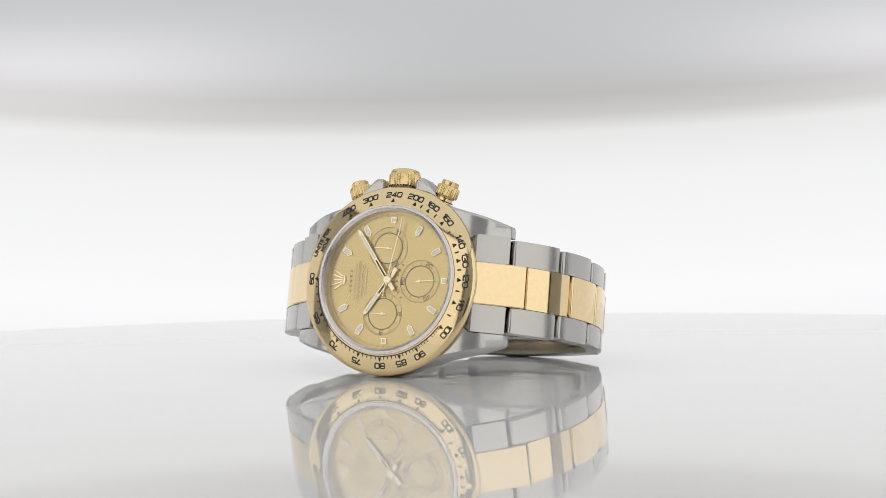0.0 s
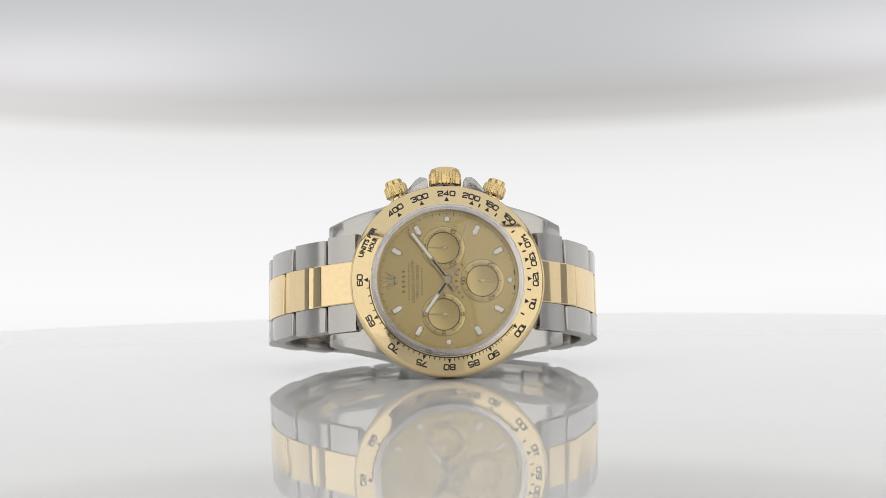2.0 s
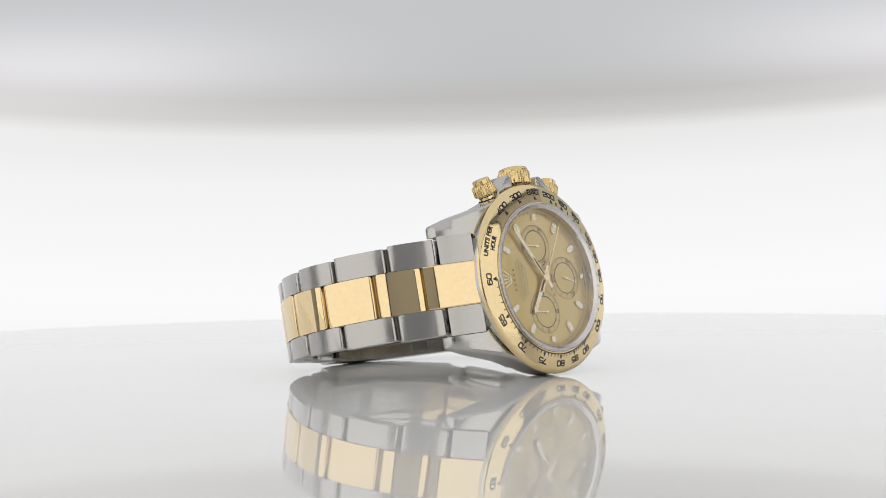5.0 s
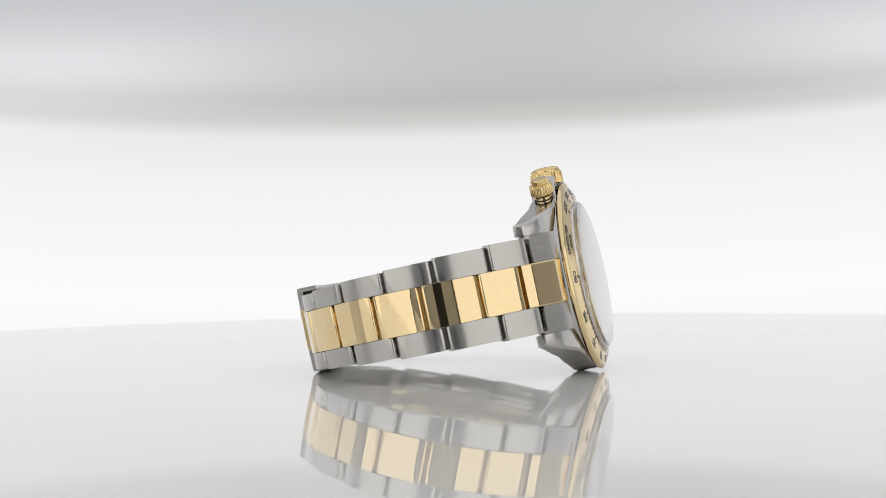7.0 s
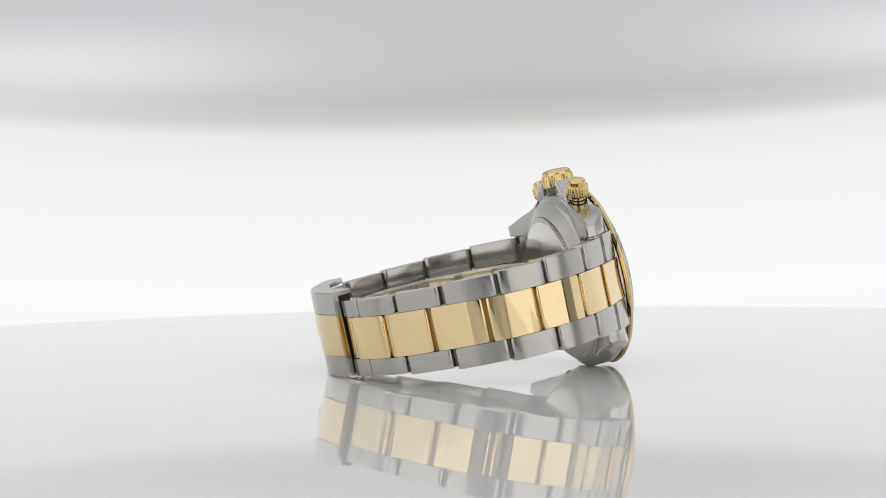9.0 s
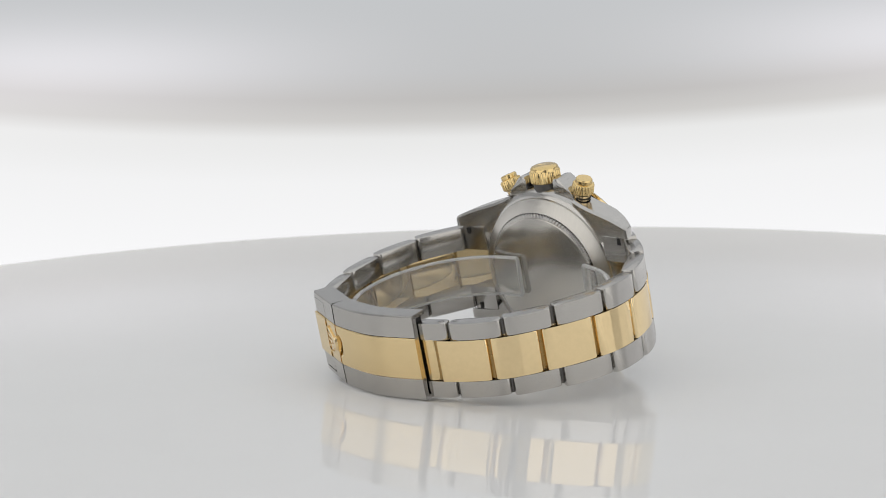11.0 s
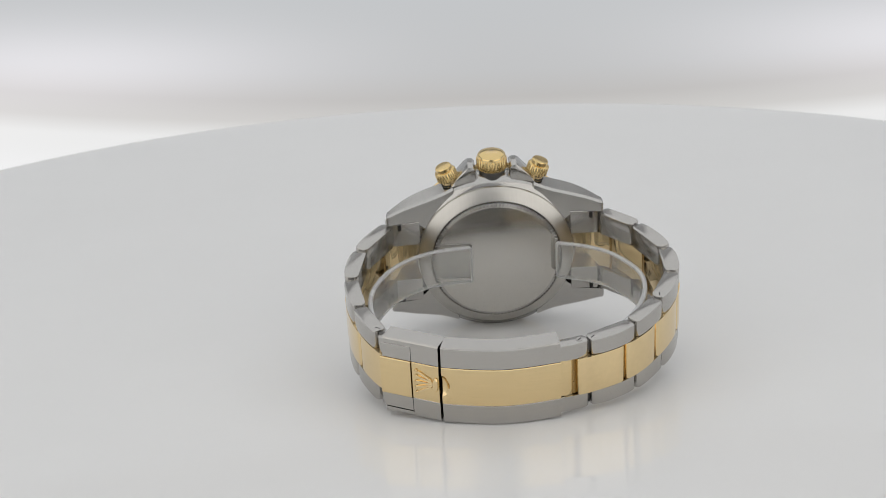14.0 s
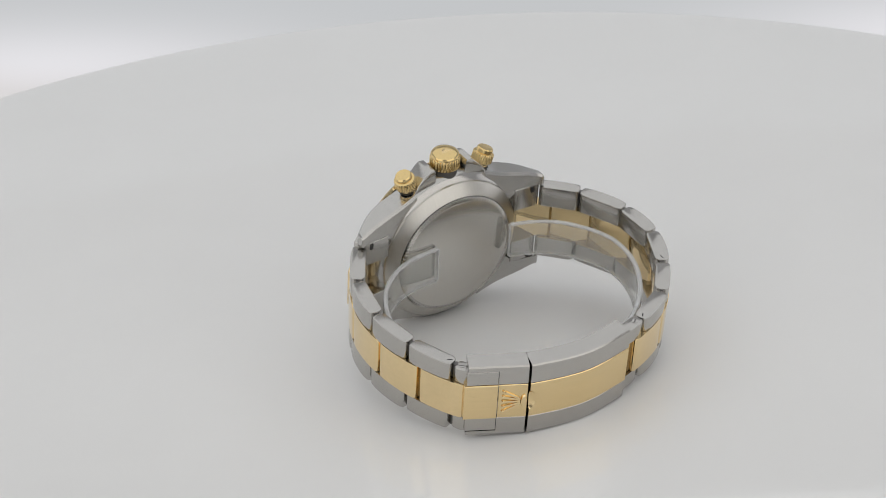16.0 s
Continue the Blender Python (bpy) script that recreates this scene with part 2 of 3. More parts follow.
SIX = [(0.97, 0.84), (0.93, 0.95), (0.8, 1), (0.2, 1), (0.06, 0.94), (0, 0.8), (0, 0.2), (0.06, 0.06), (0.2, 0), (0.8, 0), (0.94, 0.06), (1, 0.18), (1, 0.42), (0.94, 0.54), (0.82, 0.58), (0.02, 0.58)]
FIGURES = {
    "0": [rounded(0, 0, 1, 1)],
    "1": [[(0.0, 0.8), (0.36, 1), (0.36, 0)]],
    "2": [[(0, 0.74), (0.03, 0.93), (0.18, 1), (0.82, 1), (0.97, 0.93), (1, 0.8), (0.97, 0.62), (0.8, 0.54), (0.18, 0.42), (0.03, 0.32), (0, 0.0), (1, 0)]],
    "3": [[(0, 0.78), (0.03, 0.94), (0.18, 1), (0.82, 1), (0.97, 0.94), (1, 0.78), (0.96, 0.6), (0.8, 0.53), (0.35, 0.53)],
          [(0.35, 0.51), (0.82, 0.51), (0.97, 0.42), (1, 0.2), (0.95, 0.06), (0.82, 0), (0.18, 0), (0.03, 0.06), (0, 0.22)]],
    "4": [[(0.76, 0), (0.76, 1), (0.0, 0.27), (1.05, 0.27)]],
    "5": [[(0.96, 1), (0.06, 1), (0.03, 0.6), (0.82, 0.6), (0.96, 0.53), (1, 0.4), (1, 0.2), (0.95, 0.06), (0.82, 0), (0.18, 0), (0.04, 0.06), (0, 0.2)]],
    "6": [SIX],
    "7": [[(0, 1), (1, 1), (0.98, 0.86), (0.38, 0)]],
    "8": [rounded(0.05, 0.53, 0.95, 1, 0.16), rounded(0, 0, 1, 0.51, 0.17)],
    "9": [[(1 - a, 1 - b) for a, b in SIX]],
}


def ribbon(bm, line, half, put):
    """A flat band of one width along a line of points."""
    pts = [Vector(p) for p in line]
    shut = (pts[0] - pts[-1]).length < 1e-6
    if shut:
        pts = pts[:-1]
    n, rims = len(pts), []
    for i, p in enumerate(pts):
        a = (p - pts[i - 1]).normalized() if i or shut else None
        b = (pts[(i + 1) % n] - p).normalized() if i < n - 1 or shut else None
        a, b = a or b, b or a
        m = Vector((-a.y - b.y, a.x + b.x)).normalized()
        k = half / max(0.45, m.dot(Vector((-a.y, a.x))))
        rims.append([bm.verts.new(put(*(p + m * k))), bm.verts.new(put(*(p - m * k)))])
    for q, r in zip(rims, rims[1:] + (rims[:1] if shut else [])):
        bm.faces.new((q[0], q[1], r[1], r[0]))


def figures(text, height, place, wide=0.98, gap=0.27, half=0.135):
    """A number in wide square figures, its points put in place by place(u, v)."""
    span = [0.36 if c == "1" else 1.0 for c in text]
    u = -(sum(span) * wide * height + gap * height * (len(text) - 1)) / 2
    bm = bmesh.new()
    for c, k in zip(text, span):
        for line in FIGURES[c]:
            ribbon(bm, [(u + x * wide * height, (y - 0.5) * height) for x, y in line], half * height, place)
        u += (k * wide + gap) * height
    return bm


def at_angle(phi, r):
    """A point of the dial's plane: phi clockwise from the twelve, which lies towards -x; the three is up."""
    return -r * math.cos(phi), r * math.sin(phi)


# ---------------------------------------------------------------- the studio booth (metres)
def slab(name, lo, hi, material, label="", category="", kind="", bevel=0.0):
    lo, hi = Vector(lo), Vector(hi)
    bm = round_box(*((hi - lo) * 1000), bevel * 1000)
    ob = part(name, bm, material, None, label, (0, 0, 0), False)
    ob.location = (lo + hi) / 2
    return tagged(ob, label, category, kind=kind)


slab("floor", (-1.3, -1.5, -0.62), (1.3, 1.5, -0.6), M_CLOTH, "matt black booth floor", "floor", "structure")
slab("wall_south", (-1.3, -1.52, -0.6), (1.3, -1.5, 1.3), M_BOOTH, "plain white booth wall behind the camera", "wall", "structure")
slab("wall_north", (-1.3, 1.5, -0.6), (1.3, 1.52, 1.3), M_BOOTH, "plain white booth wall", "wall", "structure")
slab("wall_east", (1.3, -1.5, -0.6), (1.32, 1.5, 1.3), M_BOOTH, "plain white booth wall", "wall", "structure")
slab("wall_west", (-1.32, -1.5, -0.6), (-1.3, 1.5, 1.3), M_BOOTH, "plain white booth wall", "wall", "structure")
slab("ceiling", (-1.3, -1.5, 1.3), (1.3, 1.5, 1.32), M_BOOTH, "plain white booth ceiling", "ceiling", "structure")


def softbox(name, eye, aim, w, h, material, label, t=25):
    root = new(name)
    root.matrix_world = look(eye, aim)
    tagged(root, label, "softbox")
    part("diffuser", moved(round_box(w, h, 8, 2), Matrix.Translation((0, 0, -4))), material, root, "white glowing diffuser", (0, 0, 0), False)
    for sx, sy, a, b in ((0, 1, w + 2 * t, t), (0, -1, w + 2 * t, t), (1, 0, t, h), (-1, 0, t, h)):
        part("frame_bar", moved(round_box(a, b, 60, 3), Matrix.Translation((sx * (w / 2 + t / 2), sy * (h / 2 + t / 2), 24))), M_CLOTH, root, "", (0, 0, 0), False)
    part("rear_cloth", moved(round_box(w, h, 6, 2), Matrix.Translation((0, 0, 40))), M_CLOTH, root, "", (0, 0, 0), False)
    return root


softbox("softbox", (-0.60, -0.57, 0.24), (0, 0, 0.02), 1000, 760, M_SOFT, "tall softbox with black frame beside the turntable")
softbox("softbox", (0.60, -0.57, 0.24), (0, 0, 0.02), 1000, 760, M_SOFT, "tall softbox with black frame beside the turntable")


def camera_column():
    """The black upright behind the camera that carries its arm."""
    root = new("camera_column")
    root.location = (0.03, -0.66, -0.6)
    tagged(root, "matt black upright column of the camera arm", "stand")
    part("upright", moved(round_box(95, 60, 700, 6), Matrix.Translation((0, 0, 360))), M_CLOTH, root, "", (0, 0, 0), False)
    part("foot", moved(round_box(360, 220, 22, 5), Matrix.Translation((0, 0, 11))), M_CLOTH, root, "", (0, 0, 0), False)


camera_column()


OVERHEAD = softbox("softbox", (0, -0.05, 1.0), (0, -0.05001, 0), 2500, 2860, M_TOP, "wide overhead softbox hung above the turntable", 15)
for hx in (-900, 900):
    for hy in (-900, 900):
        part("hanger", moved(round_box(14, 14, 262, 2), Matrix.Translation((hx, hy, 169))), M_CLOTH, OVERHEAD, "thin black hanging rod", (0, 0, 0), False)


def turntable():
    root = new("turntable")
    tagged(root, "round glossy white acrylic turntable", "turntable")
    R = 226
    top = lathe([(0, 0), (R - 1.2, 0), (R - 0.35, 0.35), (R, 1.2), (R, 8.8), (R - 1.2, 10), (0, 10)], 160)
    part("plate", moved(top, Matrix.Rotation(radians(-90), 4, "X")), M_TABLE, root, "", (0, 0, 0), False)
    base = lathe([(0, 10.2), (60, 10.2), (62, 12), (62, 120), (90, 126), (90, 590), (0, 590)], 64)
    part("pedestal", moved(base, Matrix.Rotation(radians(-90), 4, "X")), M_CLOTH, root, "black pedestal", (0, 0, 0))
    return root


TABLE = turntable()


def backdrop():
    """A screen bowed round the table's far side; it swings with the camera's arm."""
    bm = bmesh.new()
    n, rows = 54, 24
    grid = []
    for j in range(rows + 1):
        z = -620 + j * (1000 / rows)
        line = []
        for i in range(n + 1):
            a = radians(-60 + 120 * i / n)
            line.append(bm.verts.new((1100 * math.sin(a), 390 - 1100 * (1 - math.cos(a)) * 0.8, z)))
        grid.append(line)
    for j in range(rows):
        for i in range(n):
            bm.faces.new((grid[j][i], grid[j][i + 1], grid[j + 1][i + 1], grid[j + 1][i]))
    bmesh.ops.solidify(bm, geom=bm.faces, thickness=4)
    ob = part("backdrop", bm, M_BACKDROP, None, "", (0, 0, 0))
    return tagged(ob, "white and grey backdrop screen with its light painted as glow", "backdrop", kind="structure")


BACKDROP = backdrop()

# ---------------------------------------------------------------- the watch
WATCH = new("wristwatch")
tagged(WATCH, "steel and yellow gold chronograph wristwatch lying on its side", "wristwatch")


FRONT = BASE + Vector((0, 1.1, 0))          # bezel, crystal and dial stand a little forward


def front_part(name, bm, material, parent=None, label="", smooth=True):
    return part(name, bm, material, parent, label, FRONT, smooth)


def bezel_y(r):
    return (r - 16.7) * 0.27


def case():
    """Round middle case with four tapered lugs and two crown guards."""
    body = lathe([(14.6, 1.1), (18.6, 0.8), (19.3, 1.0), (19.5, 1.5), (19.5, 4.8), (19.2, 5.8), (18.0, 6.8), (16.8, 7.4), (15.0, 7.4), (15.0, 3.0)], 128, True)
    body = part("case", body, M_CASE, WATCH, "polished steel case with four lugs")
    xs = [9.0, 11.0, 13.2, 15.5, 18.0, 20.2, 22.0, 23.3, 23.9, 24.15]
    zo = [17.3, 16.4, 15.6, 15.0, 14.4, 13.8, 13.2, 12.75, 12.5, 12.2]
    yf = [1.0, 1.0, 1.1, 1.4, 2.2, 3.4, 4.7, 5.8, 6.4, 7.0]
    yb = [6.6, 6.8, 7.0, 7.3, 7.7, 8.0, 8.3, 8.6, 8.7, 8.6]
    for sx in (1, -1):
        for sz in (1, -1):
            bm = bmesh.new()
            secs = []
            for x, z1, y0, y1 in zip(xs, zo, yf, yb):
                z0, c = (10.12 if x > 17 else 8.0), 0.55 if x < 23.5 else 0.3
                ring = [(y0, z0), (y0, z1 - c), (y0 + c, z1), (y1 - c, z1), (y1, z1 - c), (y1, z0)]
                secs.append([bm.verts.new((sx * x, y, sz * z)) for y, z in ring])
            for a, b in zip(secs, secs[1:]):
                for i in range(6):
                    bm.faces.new((a[i], a[(i + 1) % 6], b[(i + 1) % 6], b[i]))
            bm.faces.new(secs[0])
            bm.faces.new(secs[-1])
            part("lug", bm, M_CASE, body, "tapered steel lug")
        guard = [(sx * x, z) for x, z in ((3.75, 18.0), (3.75, 21.2), (4.2, 21.8), (5.4, 21.9), (6.3, 21.2), (8.4, 18.7), (9.6, 17.0))]
        part("crown_guard", prism(guard, 1.0, 6.1, "y", 0.45), M_CASE, body, "steel crown guard")
    return body


CASE = case()


def bezel():
    prof = [(15.75, 0.9), (15.75, bezel_y(15.75)), (15.95, bezel_y(15.95) - 0.005), (18.9, bezel_y(18.9)), (19.5, 0.85), (19.85, 1.25), (19.9, 1.6), (19.5, 1.95), (15.9, 1.95)]
    bz = front_part("bezel", lathe(prof, 144, True), M_GOLDX, WATCH, "yellow gold bezel engraved with black numerals")

    def on_cone(phi, r0, lift=-0.035):
        def place(u, v):
            r = r0 + v
            x, z = at_angle(phi + u / r0, r)
            return (x, bezel_y(r) + lift, z)
        return place

    def tri(s, size=0.5):
        phi = radians(6 * s)
        p = on_cone(phi, 16.72)
        bm = bmesh.new()
        bm.faces.new([bm.verts.new(p(*q)) for q in ((-size, -0.42), (size, -0.42), (0, 0.5))])
        return bm

    def dash(s, r0, r1, w):
        p = on_cone(radians(6 * s), 16.7)
        bm = bmesh.new()
        bm.faces.new([bm.verts.new(p(a, b - 16.7)) for a, b in ((-w, r0), (w, r0), (w, r1), (-w, r1))])
        return bm

    NUDGE = {200: -1.4, 180: 1.1, 160: 0.7, 140: -0.6, 130: 0.5}        # degrees; crowded numerals stand apart
    for v in (60, 65, 70, 75, 80, 85, 90, 100, 110, 120, 130, 140, 160, 180, 200, 240, 300, 400):
        s = 3600 / v
        front_part("numeral", figures(str(v), 1.0, on_cone(radians(6 * s + NUDGE.get(v, 0)), 18.0)), M_BLACK, bz, smooth=False)
        front_part("pointer_mark", tri(s, 0.42 if 60 < v < 100 else 0.5), M_BLACK, bz, smooth=False)
    for txt, r, wide in (("UNITS PER", 18.4, 6.9), ("HOUR", 17.0, 3.3)):
        front_part("lettering", flat_word(txt, 0.92, on_cone(radians(25.5), r), 1.0, 0.05, wide), M_BLACK, bz, smooth=False)
    for v in (105, 115, 125, 135, 150, 170, 190):
        front_part("dash_mark", dash(3600 / v, 16.3, 17.1, 0.16), M_BLACK, bz, smooth=False)
    ticks = [dash(3600 / v, 16.05, 16.7, 0.1) for v in range(61, 100) if v % 5]
    arc = bmesh.new()
    prev = None
    for i in range(61):
        phi = radians(216 + 144 * i / 60)
        pr = [arc.verts.new((at_angle(phi, r)[0], bezel_y(r) - 0.03, at_angle(phi, r)[1])) for r in (15.98, 16.2)]
        if prev:
            arc.faces.new((prev[0], prev[1], pr[1], pr[0]))
        prev = pr
    front_part("minute_track", join(arc, *ticks), M_BLACK, bz, smooth=False)
    return bz


bezel()


def crystal():
    prof = [(0, -1.75), (14.2, -1.6), (15.2, -1.35), (15.55, -0.9), (15.6, -0.1)]
    ob = front_part("crystal", lathe(prof, 128), M_CRYSTAL, WATCH, "flat sapphire crystal")
    ob.visible_shadow = False
    ring = [(14.35, 1.7), (14.5, -0.35), (15.1, -0.7), (15.7, -0.6), (15.72, 0.8)]
    front_part("inner_ring", lathe(ring, 128), M_REHAUT, WATCH, "engraved steel rehaut ring")


crystal()


TICKING = []                                # hands that run, with their hubs


def dial():
    y0 = 1.35
    d = front_part("dial", lathe([(0, y0), (14.5, y0), (14.5, y0 + 0.4), (0, y0 + 0.4)], 128), M_DIAL, WATCH, "champagne sunray dial")

    def flat(phi, r0, cx=0.0, cz=0.0, lift=0.02):
        """u along the way round, v outwards from (cx, cz)."""
        def place(u, v):
            a, r = phi, r0 + v
            x, z = at_angle(a, r)
            tx, tz = math.sin(a), math.cos(a)
            return (cx + x + u * tx, y0 - lift, cz + z + u * tz)
        return place

    def quad(place, u, v0, v1):
        bm = bmesh.new()
        bm.faces.new([bm.verts.new(place(*q)) for q in ((-u, v0), (u, v0), (u, v1), (-u, v1))])
        return bm

    def arc(cx, cz, r0, r1, lift=0.02, n=64):
        bm = bmesh.new()
        a = [[bm.verts.new((cx + r * math.cos(2 * math.pi * i / n), y0 - lift, cz + r * math.sin(2 * math.pi * i / n))) for i in range(n)] for r in (r0, r1)]
        for i in range(n):
            bm.faces.new((a[0][i], a[0][(i + 1) % n], a[1][(i + 1) % n], a[1][i]))
        return bm

    # minute and fifth-second marks round the rim
    front_part("minute_track", join(*[quad(flat(2 * math.pi * i / 300, 14.0), 0.022 if i % 5 else 0.05, -0.25 if i % 5 else -0.55, 0.1) for i in range(300)]), M_INK, d, smooth=False)
    # hour markers: a pale lume bar in a gold frame
    for h in (1, 2, 4, 5, 7, 8, 10, 11):
        phi = radians(30 * h)
        p = flat(phi, 11.9, lift=0.0)
        frame_pts = [(-0.62, 1.25), (-0.68, -0.6), (0, -1.35), (0.68, -0.6), (0.62, 1.25)]
        lume_pts = [(-0.40, 1.0), (-0.44, -0.5), (0, -0.98), (0.44, -0.5), (0.40, 1.0)]
        for name, pts, mat, h0, h1 in (("hour_marker", frame_pts, M_WHITEGOLD, 0.0, 0.32), ("lume", lume_pts, M_LUME, 0.30, 0.36)):
            q = [p(u, v) for u, v in pts]
            bm = prism([(a[0], a[2]) for a in q], y0 - h0, y0 - h1, "y", 0.06 if name == "hour_marker" else 0, 1)
            if name == "hour_marker":
                front_part(name, bm, mat, d)
            else:
                front_part(name, bm, mat, d, "pale luminous fill", smooth=False)
    for h in (3, 6, 9):
        p = flat(radians(30 * h), 12.75, lift=0.0)
        for name, s, mat, h0, h1 in (("hour_marker", 0.62, M_WHITEGOLD, 0, 0.3), ("lume", 0.4, M_LUME, 0.28, 0.34)):
            q = [p(u * s, v * s) for u, v in ((-1, 1), (-1, -1), (1, -1), (1, 1))]
            front_part(name, prism([(a[0], a[2]) for a in q], y0 - h0, y0 - h1, "y"), mat, d, smooth=False)
    # applied five-point emblem at the twelve
    emblem = []
    for k in range(-2, 3):
        a = radians(k * 17)
        base_p, tip = Vector((-10.7, k * 0.28)), Vector((-10.7 - 2.5 * math.cos(a), k * 0.28 + 2.6 * math.sin(a)))
        side = Vector((tip - base_p)).orthogonal().normalized() * 0.17
        emblem.append(prism([tuple(base_p + side), tuple(base_p - side), tuple(tip - side * 0.6), tuple(tip + side * 0.6)], y0, y0 - 0.3, "y"))
        ball = bmesh.new()
        bmesh.ops.create_icosphere(ball, subdivisions=1, radius=0.2, matrix=Matrix.Translation((tip.x, y0 - 0.2, tip.y)))
        emblem.append(ball)
    emblem.append(prism([(-10.7 + 0.42 * math.cos(a), 1.0 * math.sin(a)) for a in [2 * math.pi * i / 20 for i in range(20)]], y0, y0 - 0.3, "y"))
    front_part("emblem", join(*emblem), M_WHITEGOLD, d, "applied gold emblem", smooth=False)

    # print, read with the twelve upwards: rows step towards +x, letters run towards +z
    def row(x, z0=0.0, lift=0.02):
        return lambda u, v: (x - v, y0 - lift, z0 + u)
    bars = [(-9.05, 0.9, 2.6, 5), (-7.95, 0.5, 3.9, 15), (-5.3, 0.5, 2.95, 10)]
    for x, hgt, half, n in bars:
        w = 2 * half / n
        for i in range(n):
            front_part("print_bar", quad(row(x, -0.2 - half + (i + 0.5) * w), w * 0.2, -hgt * 0.36, hgt * 0.36), M_FAINT, d, smooth=False)
    for x, txt, wide in ((-7.1, "SUPERLATIVE CHRONOMETER", 8.8), (-6.2, "OFFICIALLY CERTIFIED", 7.0)):
        front_part("lettering", flat_word(txt, 0.6, row(x, -0.2), 0.86, 0.0, wide), M_PRINT, d, smooth=False)
    for i in range(7):
        a = radians(-46 + 92 * (i + 0.5) / 7)
        c = (7.1 - 5.35 * math.cos(a), -0.15 + 5.35 * math.sin(a))
        bm = prism([(c[0] + p * math.cos(a) + q * math.sin(a), c[1] - p * math.sin(a) + q * math.cos(a)) for p, q in ((-0.27, -0.17), (0.27, -0.17), (0.27, 0.17), (-0.27, 0.17))], y0 - 0.01, y0 - 0.03)
        front_part("print_bar", bm, M_RED, d, smooth=False)
    for z in (1.6, -1.6):
        front_part("print_bar", quad(row(13.7, z), 0.55, -0.13, 0.13), M_INK, d, smooth=False)

    # three sunk registers with a dark ring, numerals, marks and a small hand
    regs = [(-0.8, 6.75, ((120, "10"), (240, "20"), (0, "30")), 30, 3), (7.1, -0.15, ((0, "60"), (120, "20"), (240, "40")), 12, 176.4), (-0.9, -7.05, ((90, "3"), (180, "6"), (270, "9"), (0, "12")), 12, 2)]
    for cx, cz, nums, n, hand in regs:
        reg = front_part("register", moved(lathe([(0, y0 - 0.04), (3.2, y0 - 0.04), (3.3, y0 - 0.06), (4.4, y0 - 0.06), (4.55, y0 + 0.02)], 72), Matrix.Translation((cx, 0, cz))), M_DIAL, d, "small register with concentric grooves")
        front_part("register_ring", join(arc(cx, cz, 3.16, 3.34, 0.08), arc(cx, cz, 4.42, 4.49, 0.075)), M_INK, d, "dark ring")
        marks = []
        for i in range(n):
            phi = 360 * i / n
            if all(abs((phi - a + 180) % 360 - 180) > 14 for a, _ in nums):
                marks.append(quad(flat(radians(phi), 3.32, cx, cz, 0.08), 0.05, 0.0, 0.75 if n == 12 else 0.45))
        front_part("register_marks", join(*marks), M_INK, d, smooth=False)
        for a, txt in nums:
            front_part("numeral", figures(txt, 0.7, flat(radians(a), 3.9, cx, cz, 0.085), 0.9, 0.3, 0.1), M_INK, d, smooth=False)
        p = flat(radians(hand), 0, cx, cz, 0.0)
        q = [p(u, v) for u, v in ((-0.13, -0.9), (0.13, -0.9), (0.07, 3.3), (-0.07, 3.3))]
        hnd = front_part("small_seconds_hand" if cx > 3 else "small_hand", prism([(a[0], a[2]) for a in q], y0 - 0.25, y0 - 0.33), M_WHITEGOLD, d, "thin gold register hand", smooth=False)
        if cx > 3:
            TICKING.append((hnd, Vector((cx, 0, cz)) - BASE))
        front_part("hand_hub", moved(lathe([(0, y0 - 0.5), (0.3, y0 - 0.47), (0.36, y0 - 0.35), (0.36, y0)], 24), Matrix.Translation((cx, 0, cz))), M_WHITEGOLD, d)

    # hands
    def baton(name, tip, tail, w, y, lume):
        phi = math.atan2(tip[1], -tip[0])
        ln = math.hypot(*tip)
        p = flat(phi, 0, lift=0)
        out = [(-w, -tail), (w, -tail), (w, ln * 0.93), (0, ln), (-w, ln * 0.93)]
        q = [p(u, v) for u, v in out]
        hand = front_part(name, prism([(a[0], a[2]) for a in q], y, y - 0.18, "y", 0.05 if w > 0.2 else 0, 1), M_WHITEGOLD, d, "polished gold baton hand", smooth=False)
        if name == "chronograph_hand":
            TICKING.append((hand, Vector((0, 0, 0)) - BASE))
        if lume:
            q = [p(u, v) for u, v in ((-w * 0.55, ln * 0.42), (w * 0.55, ln * 0.42), (w * 0.55, ln * 0.9), (-w * 0.55, ln * 0.9))]
            front_part("lume", prism([(a[0], a[2]) for a in q], y - 0.17, y - 0.21), M_LUME, d, "pale luminous fill", smooth=False)
            q = [p(u, v) for u, v in ((-w * 0.45, ln * 0.06), (w * 0.45, ln * 0.06), (w * 0.45, ln * 0.38), (-w * 0.45, ln * 0.38))]
            front_part("hand_groove", prism([(a[0], a[2]) for a in q], y - 0.17, y - 0.2), M_INK, d, "", smooth=False)
    baton("hour_hand", (-5.1, -7.35), 3.0, 0.5, 0.85, True)
    baton("minute_hand", (-7.95, 10.7), 2.6, 0.45, 0.55, True)
    baton("chronograph_hand", (13.4 * math.sin(radians(11)), 13.4 * math.cos(radians(11))), 3.6, 0.09, 0.25, False)
    front_part("hand_hub", lathe([(0, 0.0), (0.75, 0.02), (0.9, 0.15), (0.9, 1.3)], 32), M_WHITEGOLD, d, "polished hub")


dial()


